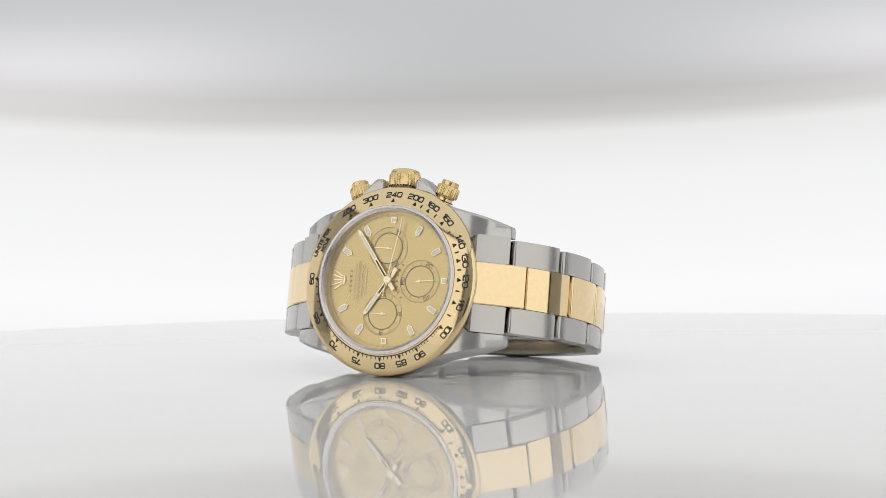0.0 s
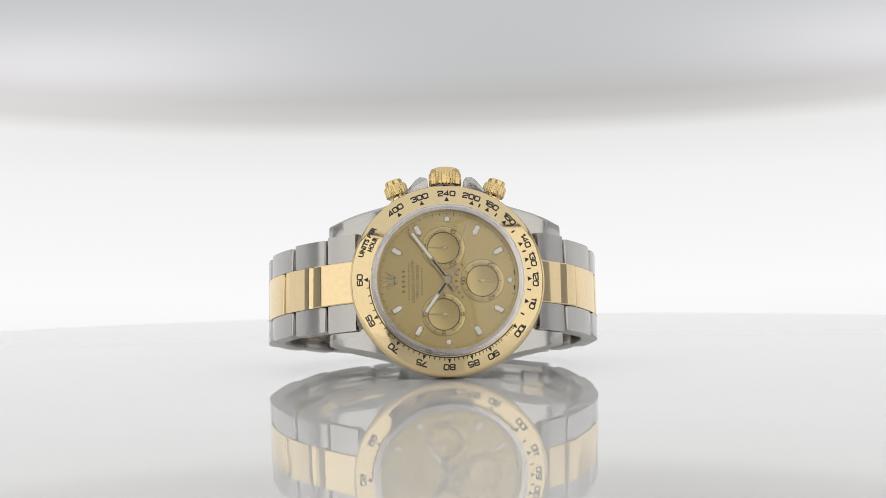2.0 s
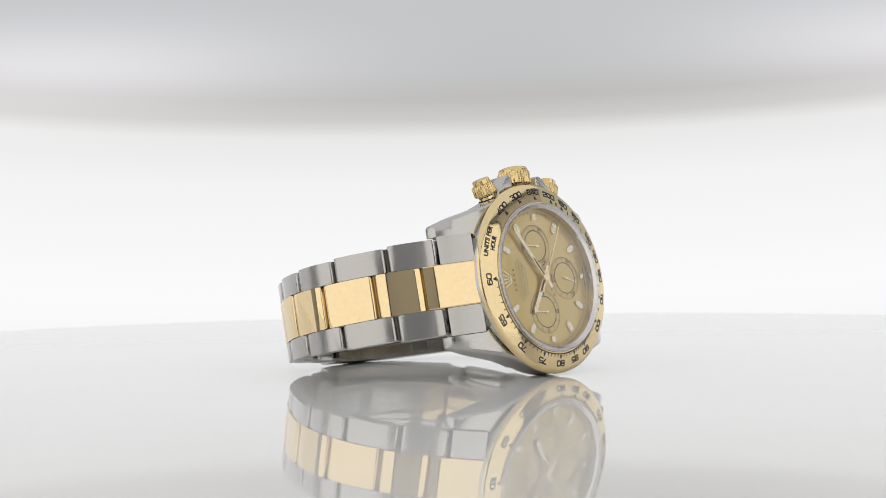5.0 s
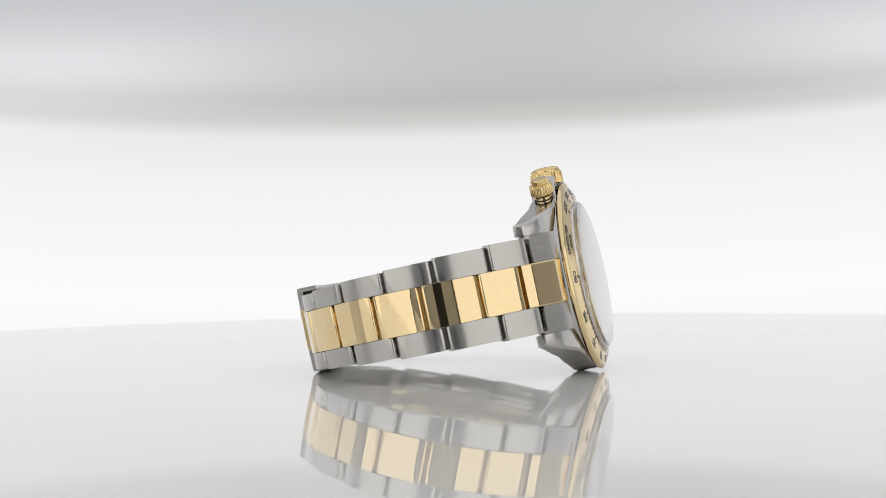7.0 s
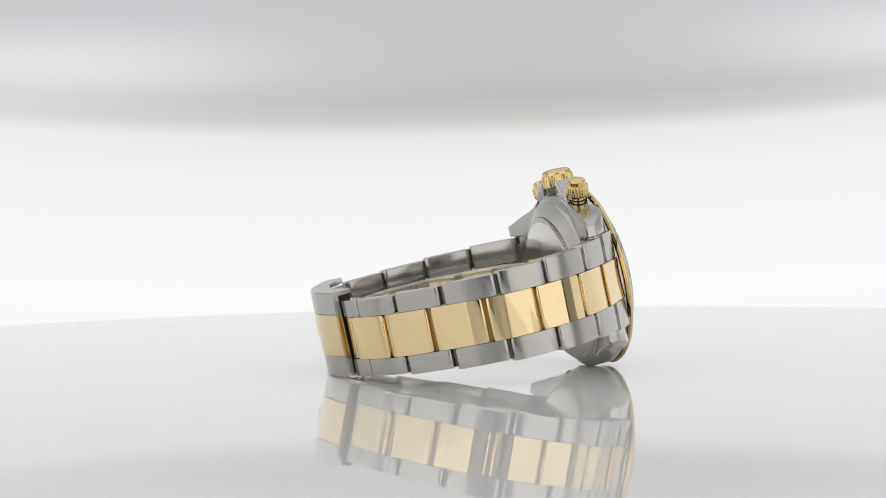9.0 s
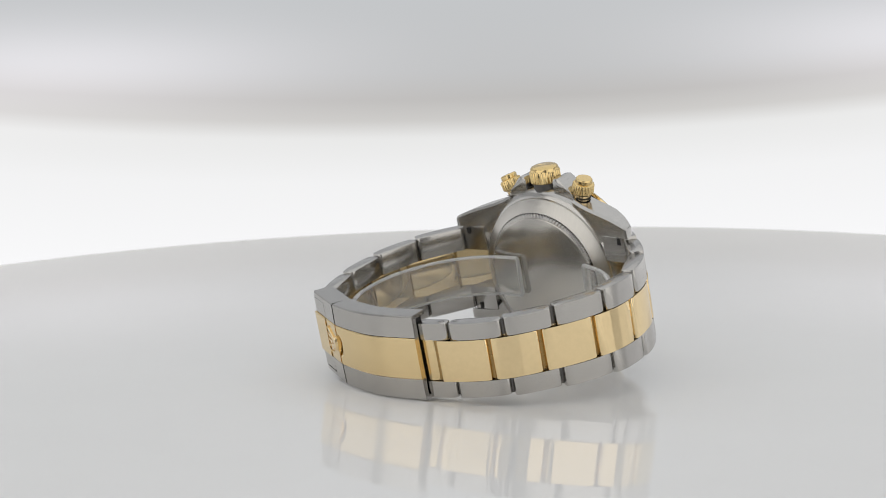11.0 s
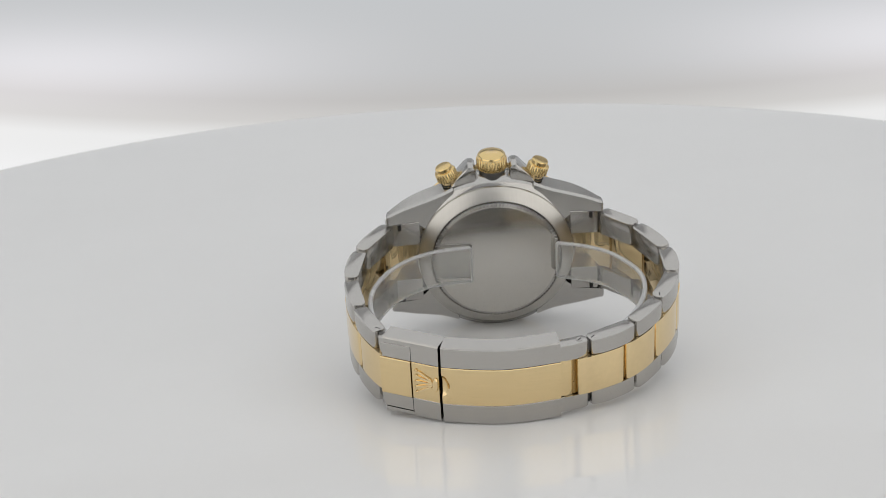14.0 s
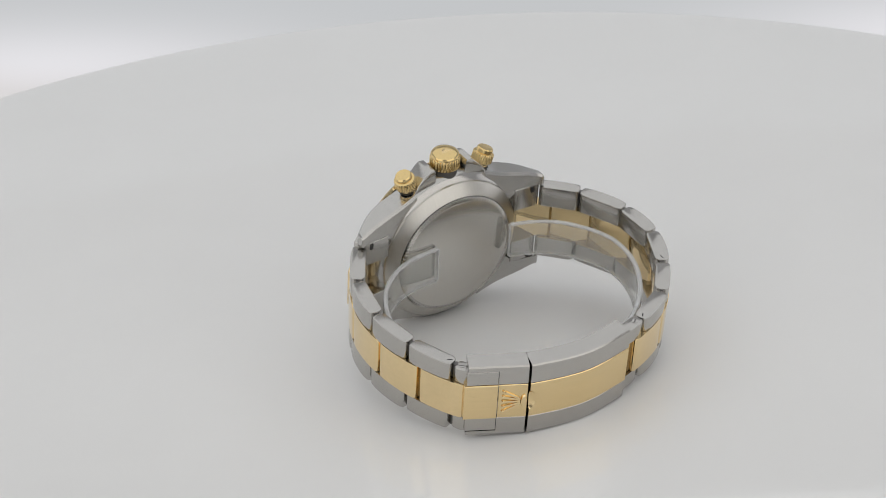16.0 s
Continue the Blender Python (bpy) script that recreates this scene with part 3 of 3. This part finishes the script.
def knurled(r, lo, hi, teeth, depth, cap=()):
    """A fluted cylinder round the Z axis, millimetres; cap: more (radius, z) pairs on top."""
    n = teeth * 6
    prof = [(r * 0.9, lo), (r, lo + 0.2), (r, hi - 0.25), (r * 0.93, hi)]

    def wob(j, i):
        return 1 - depth * (0.5 + 0.5 * math.cos(2 * math.pi * (i % 6) / 6)) if j in (1, 2) else 1
    bm = lathe([(0, lo)] + prof + list(cap), n, False, lambda j, i: wob(j - 1, i))
    return moved(bm, Matrix.Rotation(radians(90), 4, "X") @ Matrix.Scale(-1, 4, (0, 0, 1)))


def crown_and_pushers():
    place = Matrix.Translation((0, 3.5, 0))
    cr = part("crown", moved(knurled(3.4, 20.3, 23.05, 30, 0.06, ((3.15, 23.2), (3.1, 23.5), (2.85, 23.85), (2.2, 24.1), (1.2, 24.22), (0, 24.25))), place), M_CROWN, WATCH, "fluted yellow gold crown")
    stem = moved(lathe([(0, 18.5), (2.9, 18.5), (2.9, 21.2), (0, 21.2)], 32), Matrix.Rotation(radians(90), 4, "X") @ Matrix.Scale(-1, 4, (0, 0, 1)))
    # the tube's dark colour stands in for shade below the crown
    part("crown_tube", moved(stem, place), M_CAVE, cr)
    dots = [moved(round_box(0.22, 1.5, 0.12, 0.04), Matrix.Translation((k * 0.42, 3.5 + 0.1 * abs(k), 24.2)) @ Matrix.Rotation(radians(-k * 14), 4, "Z")) for k in range(-2, 3)]
    part("emblem", join(*dots), M_GOLD, cr, "small raised emblem")
    for sx in (-1, 1):
        m = Matrix.Translation((sx * 9.35, 3.5, 17.0)) @ Matrix.Rotation(radians(sx * 19), 4, "Y") @ Matrix.Translation((0, 0, -17.0))
        pu = part("pusher", moved(knurled(2.42, 18.35, 20.6, 24, 0.06, ((1.85, 20.75), (1.85, 21.5), (1.65, 21.75), (0, 21.85))), m), M_CROWN, WATCH, "screw-down yellow gold pusher")
        st = moved(lathe([(0, 14.5), (1.75, 14.5), (1.75, 18.0), (2.1, 18.45), (0, 18.45)], 32), Matrix.Rotation(radians(90), 4, "X") @ Matrix.Scale(-1, 4, (0, 0, 1)))
        part("pusher_tube", moved(st, m), M_GOLD, pu)
        part("seal", moved(moved(lathe([(1.7, 17.25), (2.0, 17.25), (2.0, 17.45), (1.7, 17.45)], 32, True), Matrix.Rotation(radians(90), 4, "X") @ Matrix.Scale(-1, 4, (0, 0, 1))), m), M_DARK, pu, "thin black seal")


crown_and_pushers()


def caseback():
    prof = [(17.6, 6.8), (17.4, 7.5), (17.0, 7.8), (15.0, 9.1), (14.75, 9.2), (14.6, 8.9)]
    cb = part("caseback", lathe(prof, 128), M_BACK, WATCH, "screwed steel caseback with fluted ring")
    teeth = 110
    flute = lathe([(14.7, 8.7), (14.7, 9.25), (14.5, 9.55), (13.8, 9.7), (13.7, 9.6)], teeth * 4, False, lambda j, i: 1 - (0.026 if (i % 4) < 2 and j < 4 else 0))
    part("fluted_ring", flute, M_STEEL, cb, "polished fluting", smooth=False)
    part("back_plate", lathe([(13.8, 9.5), (13.7, 9.75), (13.5, 9.82), (0, 9.82)], 96), M_PLATE, cb, "plain satin centre")


caseback()


def lug_slots():
    """Small dark slots of the spring bars, seen from behind between the lugs."""
    for sx in (1, -1):
        for sz in (1, -1):
            part("spring_bar_slot", moved(round_box(0.8, 0.9, 1.5, 0.12), Matrix.Translation((sx * 21.4, 7.9, sz * 9.1))), M_DARK, CASE, "dark spring-bar slot", smooth=False)


lug_slots()

# ---------------------------------------------------------------- the bracelet
# outer line of the bracelet in the side plane, from the twelve side round the clasp to the six side
LINE = [(-18.8, 1.5), (-20.4, 2.6), (-23.4, 4.95), (-27.2, 8.2), (-33.8, 15.9), (-37.5, 27.0), (-36.0, 37.4), (-30.0, 47.2), (-22.6, 54.5), (-11.8, 58.7), (-8.4, 59.4), (3.2, 60.6),
        (15.3, 58.1), (20.9, 55.4), (26.5, 52.4), (31.6, 42.4), (34.1, 31.2), (33.0, 19.4), (27.2, 8.4), (23.4, 4.95), (20.4, 2.6), (18.8, 1.5)]


def spline(pts, k=24):
    out = []
    p = [Vector(q) for q in pts]
    p = [2 * p[0] - p[1]] + p + [2 * p[-1] - p[-2]]
    for i in range(1, len(p) - 2):
        for j in range(k):
            t = j / k
            a, b, c, d = p[i - 1:i + 3]
            out.append(0.5 * (2 * b + (c - a) * t + (2 * a - 5 * b + 4 * c - d) * t * t + (3 * b - a - 3 * c + d) * t ** 3))
    return out + [p[-2]]


CURVE = spline(LINE)
RUN = [0.0]
for q0, q1 in zip(CURVE, CURVE[1:]):
    RUN.append(RUN[-1] + (q1 - q0).length)


def on_line(s):
    """The point and the outward normal at arc length s."""
    i = max(0, min(len(RUN) - 2, int(np.searchsorted(RUN, s)) - 1))
    t = (s - RUN[i]) / (RUN[i + 1] - RUN[i])
    p = CURVE[i].lerp(CURVE[i + 1], t)
    d = (CURVE[i + 1] - CURVE[i]).normalized()
    return p, Vector((-d.y, d.x))


def near(x, y):
    return RUN[min(range(len(CURVE)), key=lambda i: (CURVE[i] - Vector((x, y))).length)]


def lift_z(s, share=1.0):
    """The clasp sits a little higher than the bracelet's middle line."""
    k = min(max((min(s - near(*LINE[5]), near(*LINE[16]) - s)) / 24, 0), 1)
    return 1.0 * share * k * k * (3 - 2 * k)


def half_width(s):
    k = min(s, RUN[-1] - s) / (RUN[-1] * 0.40)
    return 10.05 - 2.3 * min(max(k, 0), 1)


def link(name, s0, s1, z0, z1, material, thick=2.5, bulge=0.35, gap=0.22, drop=0.0, corner=0.55, label=""):
    """A rigid link between two joints: gently domed outside, rounded at both ends."""
    a, _ = on_line(s0)
    b, _ = on_line(s1)
    d = (b - a).normalized()
    nrm = Vector((-d.y, d.x))
    L = (b - a).length - gap
    mid_line, _ = on_line((s0 + s1) / 2)
    rise = min(max((mid_line - (a + b) / 2).dot(nrm), 0.0), 1.2) * 0.75 + bulge * 0.2
    pts = [(-L / 2 + corner * (1 - math.cos(math.pi / 2 * i / 3)), -corner + corner * math.sin(math.pi / 2 * i / 3)) for i in range(4)]
    for i in range(1, 6):
        u = -L / 2 + corner + (L - 2 * corner) * i / 6
        pts.append((u, rise * (1 - (2 * u / L) ** 2)))
    pts += [(-x, y) for x, y in reversed(pts[:4])]
    cr = thick * (0.16 if name == "centre_link" else 0.36)
    pts += [(L / 2 - cr * (1 - math.cos(math.pi / 2 * i / 3)), -thick + cr - cr * math.sin(math.pi / 2 * i / 3)) for i in range(4)]
    pts += [(-x, y) for x, y in reversed(pts[-4:])]
    c = (a + b) / 2
    out = [tuple(c + d * x + nrm * (y - drop)) for x, y in pts]
    up = lift_z((s0 + s1) / 2, 0.2)
    bm = prism(out, z0 + up, z1 + up, "z", 0.16, 2)
    return part(name, bm, material, WATCH, label)


def on_end(s):
    """The clasp's short end is straight."""
    a, b = Vector(LINE[12]), Vector(LINE[14])
    d = (b - a).normalized()
    return a + (b - a) * ((s - S_SPLIT) / (S_END - S_SPLIT)), Vector((-d.y, d.x))


def strip(s0, s1, profile, n=20, dent=None, rule=None):
    """A curved piece along the bracelet: profile of (z, offset outwards) swept from s0 to s1."""
    bm = bmesh.new()
    rings = []
    for i in range(n + 1):
        p, nr = (rule or on_line)(s0 + (s1 - s0) * i / n)
        up = lift_z(s0 + (s1 - s0) * i / n)
        cut = [o - dent(s1 - (s0 + (s1 - s0) * i / n), z) if dent and o > 0 else o for z, o in profile]
        rings.append([bm.verts.new((p.x + nr.x * o, p.y + nr.y * o, z + up)) for (z, _), o in zip(profile, cut)])
    m = len(profile)
    for a, b in zip(rings, rings[1:]):
        for i in range(m):
            bm.faces.new((a[i], a[(i + 1) % m], b[(i + 1) % m], b[i]))
    bm.faces.new(rings[0])
    bm.faces.new(rings[-1])
    return bm


GZ = 4.35
S12 = [near(*j) for j in LINE[3:11]]
S6 = [near(*j) for j in LINE[18:14:-1]]
S_SPLIT, S_END = near(*LINE[12]), near(*LINE[14])
S_SLOT = near(*LINE[13])


def bracelet():
    total = RUN[-1]
    # end pieces between the lugs
    for side in (0, 1):
        def flip(s):
            return s if side == 0 else total - s
        e0, e1 = sorted((flip(0.2), flip(S12[0])))
        part("end_link", strip(e0, e1, [(-GZ, -2.6), (GZ, -2.6), (GZ, 0.15), (GZ - 0.2, 0.3), (-GZ + 0.2, 0.3), (-GZ, 0.15)], 10), M_GOLD, WATCH, "polished gold centre of the end link")
        e1 = S12[0] - 3.7
        outer = [on_line(e1 * i / 8)[0] for i in range(9)]
        shape = [(p.x, p.y) for p in outer] + [(-23.75, 7.2), (-23.3, 7.9), (-22.6, 8.2), (-16.9, 7.8), (-16.4, 3.0)]
        if side:
            shape = [(-px, py) for px, py in shape]
        for sz in (1, -1):
            z0, z1 = sorted((sz * (GZ + 0.06), sz * 10.05))
            part("end_link", prism(shape, z0, z1, "z", 0.1, 1), M_BRUSH, WATCH, "brushed steel end link")
    # twelve side and six side; the steel side links stand staggered towards the lugs
    for k, joints in enumerate((S12[:-1], S6 + [S_END + 0.15])):
        toward = -3.3 if k == 0 else 3.3
        for a, b in zip(joints, joints[1:]):
            link("centre_link", min(a, b), max(a, b), -GZ + 0.03, GZ - 0.03, M_GOLD, gap=0.95, corner=0.45, label="polished yellow gold centre link")
        side = [a + toward for a in joints]
        for a, b in zip(side, side[1:]):
            lo, hi = min(a, b), max(a, b)
            w = half_width((lo + hi) / 2)
            for sz in (1, -1):
                z0, z1 = sorted((sz * (GZ + 0.07), sz * w))
                link("side_link", lo, hi, z0, z1, M_BRUSH, thick=3.0, gap=0.95, drop=0.1, corner=0.6, label="brushed steel side link")
    # short links that enter the clasp
    link("centre_link", S12[-2] + 0.2, S12[-1] + 0.5, -GZ + 0.03, GZ - 0.03, M_GOLDB, thick=2.2, gap=0.2, drop=0.9, label="short gold link entering the clasp")
    for a, b in ((S12[-2] - 3.3, S12[-1] + 0.5), (S_END - 1.0, S_END + 3.3)):
        for sz in (1, -1):
            z0, z1 = sorted((sz * (GZ + 0.07), sz * 7.9))
            link("side_link", a, b, z0, z1, M_BRUSH, thick=2.6, gap=0.5, drop=0.45, corner=0.7, label="short steel link entering the clasp")
    # hinge pins behind the joints; the shade of the gaps is put into their dark colours
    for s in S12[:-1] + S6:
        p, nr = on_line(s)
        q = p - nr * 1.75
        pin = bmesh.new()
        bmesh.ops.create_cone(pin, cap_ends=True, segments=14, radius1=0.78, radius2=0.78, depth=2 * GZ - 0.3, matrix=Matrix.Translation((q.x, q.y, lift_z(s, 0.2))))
        part("hinge_pin", pin, M_HINGE, WATCH, "gold hinge between links, darkened as if in shade")
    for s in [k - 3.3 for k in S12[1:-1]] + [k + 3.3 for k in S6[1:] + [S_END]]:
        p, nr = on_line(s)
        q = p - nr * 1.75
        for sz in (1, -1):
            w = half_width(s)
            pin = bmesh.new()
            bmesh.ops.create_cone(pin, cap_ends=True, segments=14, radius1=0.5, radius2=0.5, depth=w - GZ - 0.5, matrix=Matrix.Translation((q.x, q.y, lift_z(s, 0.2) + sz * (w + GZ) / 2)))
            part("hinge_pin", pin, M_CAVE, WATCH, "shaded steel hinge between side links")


bracelet()


def clasp():
    """Folding clasp: a long cover and a short crowned end, steel sides with a gold centre band."""
    w = 9.05

    def shell(s0, s1, name, label, rule=None):
        hw = []
        for sz in (1, -1):
            z0, z1 = sz * (GZ + 0.04), sz * w
            prof = [(z0, -0.4), (z1 - sz * 0.9, -0.4), (z1 - sz * 0.9, -3.4), (z1, -3.4), (z1, 0.55), (z1 - sz * 0.3, 0.82), (z0 + sz * 0.12, 0.9), (z0, 0.78)]
            hw.append(part(name, strip(s0, s1, prof, 16, None, rule), M_BRUSH, WATCH, label))
        return hw
    shell(S12[-1], S_SPLIT - 0.2, "clasp_side", "brushed steel side of the clasp cover")
    top = [(GZ - 0.15 - (2 * GZ - 0.3) * i / 24, 1.0) for i in range(25)]
    part("clasp_band", strip(S12[-1], S_SPLIT - 0.2, [(-GZ, -0.35), (GZ, -0.35), (GZ, 0.85)] + top + [(-GZ, 0.85)], 60,
                             lambda u, z: 0.8 * math.sqrt(max(0.0, 1 - (u / 1.4) ** 2 - (z / 2.4) ** 2))), M_GOLDB, WATCH, "smooth gold band of the clasp cover")
    # the crowned end and its slotted tongue
    shell(S_SPLIT + 0.2, S_SLOT, "clasp_side", "brushed steel side of the clasp end", on_end)
    part("clasp_band", strip(S_SPLIT + 0.2, S_SLOT - 0.1, [(-GZ, -1.0), (GZ, -1.0), (GZ, 0.85), (GZ - 0.15, 1.0), (-GZ + 0.15, 1.0), (-GZ, 0.85)], 10, None, on_end), M_GOLDB, WATCH, "gold band of the clasp end")
    for sz in (1, -1):
        z0, z1 = sz * (GZ + 0.04), sz * (w - 1.3)
        part("clasp_tongue", strip(S_SLOT + 0.12, S_END, [(z0, -0.9), (z1, -0.9), (z1, 0.7), (z1 - sz * 0.15, 0.85), (z0 + sz * 0.1, 0.88), (z0, 0.75)], 8, None, on_end), M_BRUSH, WATCH, "brushed steel tongue")
        z0, z1 = sz * (w - 1.2), sz * w
        part("clasp_rail", strip(S_SLOT, S_END - 0.2, [(z0, -3.4), (z1, -3.4), (z1, 0.55), (z1 - sz * 0.3, 0.82), (z0, 0.86)], 8, None, on_end), M_BRUSH, WATCH, "thin steel rail beside the tongue")
    part("clasp_band", strip(S_SLOT + 0.15, S_END + 0.5, [(-GZ - 0.02, -1.0), (GZ + 0.02, -1.0), (GZ + 0.02, 1.0), (GZ - 0.15, 1.2), (-GZ + 0.15, 1.2), (-GZ - 0.02, 1.0)], 8, None, on_end), M_GOLDB, WATCH, "gold tongue of the clasp")
    part("clasp_inside", strip(S12[-1] + 2, S_SLOT, [(-w + 1.0, -2.2), (w - 1.0, -2.2), (w - 1.0, -1.1), (-w + 1.0, -1.1)], 20), M_STEEL, WATCH, "steel folding blade under the clasp")
    # a solid dark block in place of the shade in the hollow cover
    part("clasp_shade", strip(S12[-1] + 0.7, S12[-1] + 1.9, [(-w + 1.0, -3.2), (w - 1.0, -3.2), (w - 1.0, -0.45), (-w + 1.0, -0.45)], 3), M_DARK, WATCH, "dark block painted as the shade inside the clasp")
    # raised emblem: five rays fanning from a small oval, and a thumb notch in the cover's edge
    rays = []
    sc = S_SPLIT + 1.0
    for k in range(-2, 3):
        bm = round_box(3.4, 0.5, 0.5, 0.1)
        p, nr = on_end(sc + 2.3)
        d = Vector((nr.y, -nr.x))
        m = Matrix(((d.x, nr.x, 0, p.x + nr.x * 1.1), (d.y, nr.y, 0, p.y + nr.y * 1.1), (0, 0, 1, 1.1), (0, 0, 0, 1)))
        rays.append(moved(bm, m @ Matrix.Translation((0, 0, k * 0.8)) @ Matrix.Rotation(radians(-k * 15), 4, "Y")))
        tip = bmesh.new()
        bmesh.ops.create_icosphere(tip, subdivisions=1, radius=0.38)
        rays.append(moved(tip, m @ Matrix.Translation((1.8, 0.05, k * 1.3))))
    oval = lathe([(0, 0.55), (0.7, 0.5), (0.85, 0.2), (0.85, -0.3)], 24)
    p, nr = on_end(sc - 0.1)
    d = Vector((nr.y, -nr.x))
    rays.append(moved(oval, Matrix(((d.x, nr.x, 0, p.x + nr.x * 1.0), (d.y, nr.y, 0, p.y + nr.y * 1.0), (0, 0, 1, 1.1), (0, 0, 0, 1))) @ Matrix.Diagonal((0.8, 1, 1.9, 1))))
    part("emblem", join(*rays), M_GOLD, WATCH, "raised gold emblem on the clasp")


clasp()


def link_screws():
    """Slotted screw heads on the upper sides of the links beside the clasp."""
    spots = [S12[-2] - 1.6, S12[-2] - 4.6, S12[-3] - 4.6, S12[-4] - 4.6, S_END + 1.9, S_END + 4.8, S6[-1] + 4.6]
    for sp in spots:
        p, nr = on_line(sp)
        q = p - nr * 1.75
        w = lift_z(sp, 0.2) + (7.9 if sp in (spots[0], spots[4]) else half_width(sp))
        head = bmesh.new()
        bmesh.ops.create_cone(head, cap_ends=True, segments=20, radius1=0.72, radius2=0.66, depth=0.3, matrix=Matrix.Translation((q.x, q.y, w - 0.06)))
        sc = part("link_screw", head, M_STEEL, WATCH, "tiny slotted steel screw")
        d = Vector((-nr.y, nr.x))
        slot = moved(round_box(1.1, 0.22, 0.06, 0), Matrix.Translation((q.x, q.y, w + 0.08)) @ Matrix.Rotation(math.atan2(d.y, d.x) + 0.5, 4, "Z"))
        part("slot", slot, M_DARK, sc, "", smooth=False)


link_screws()


# ---------------------------------------------------------------- the clear clip inside the bracelet
def holder():
    pts = [(6.0, 10.8), (13.0, 11.4), (19.0, 13.8), (24.6, 19.0), (28.4, 27.5), (28.2, 37.0), (24.6, 44.6), (17.5, 50.8), (8.0, 55.2), (-4.0, 55.6), (-15.0, 52.2),
           (-23.4, 45.6), (-28.8, 36.6), (-29.8, 27.2), (-25.5, 18.6), (-20.0, 14.0), (-13.5, 11.4)]
    c = spline(pts, 8)
    root = new("watch_clip")
    tagged(root, "clear plastic spring clip inside the watch bracelet", "display clip")

    def sweep(prof):
        bm = bmesh.new()
        rings = []
        for i, p in enumerate(c):
            d = (c[min(i + 1, len(c) - 1)] - c[max(i - 1, 0)]).normalized()
            n = Vector((-d.y, d.x))
            rings.append([bm.verts.new((p.x + n.x * o, p.y + n.y * o, z)) for z, o in prof])
        m = len(prof)
        for a, b in zip(rings, rings[1:]):
            for i in range(m):
                bm.faces.new((a[i], a[(i + 1) % m], b[(i + 1) % m], b[i]))
        bm.faces.new(rings[0])
        bm.faces.new(rings[-1])
        return bm
    band = part("band", sweep([(-4.2, 0.5), (4.2, 0.5), (4.2, -0.5), (-4.2, -0.5)]), M_CLEAR, root, "clear springy band")
    band.visible_shadow = False
    for sz in (1, -1):
        rim = part("rim", sweep([(sz * 4.21, 0.5), (sz * 4.55, 0.45), (sz * 4.7, 0.2), (sz * 4.7, -0.2), (sz * 4.55, -0.45), (sz * 4.21, -0.5)]), M_FROST, root, "frosted edge of the clip")
        rim.visible_shadow = False
    for p, q in ((c[0], c[1]), (c[-1], c[-2])):
        d = (q - p).normalized()
        cap = moved(round_box(0.45, 1.05, 8.5, 0.15), Matrix.Translation((p.x - d.x * 0.2, p.y - d.y * 0.2, 0)) @ Matrix.Rotation(math.atan2(d.y, d.x), 4, "Z"))
        part("rim", cap, M_FROST, root, "frosted edge of the clip").visible_shadow = False
    return root


HOLDER = holder()


# ---------------------------------------------------------------- what moves
def motions():
    stay = (Matrix.Translation((-6.458 * MM, -25.891 * MM, 24.331 * MM - DROP)) @ Matrix.Rotation(radians(-11.448), 4, "X") @ Matrix.Rotation(radians(0.503), 4, "Y")
            @ Matrix.Rotation(radians(0.648), 4, "Z") @ Matrix.Translation(BASE * MM))
    times = [0.5 * i for i in range(33)]

    def spin(t):
        return Matrix.Rotation(radians(turned(t)), 4, "Z")
    walk(TABLE, [(t, spin(t)) for t in times])
    walk(WATCH, [(t, spin(t) @ stay) for t in times])
    walk(HOLDER, [(t, spin(t) @ stay) for t in times])
    for hand, hub in TICKING:
        c = Matrix.Translation(hub * MM)
        walk(hand, [(t, c @ Matrix.Rotation(radians(4.1 * t), 4, "Y") @ c.inverted()) for t in times])
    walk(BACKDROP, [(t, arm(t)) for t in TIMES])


motions()
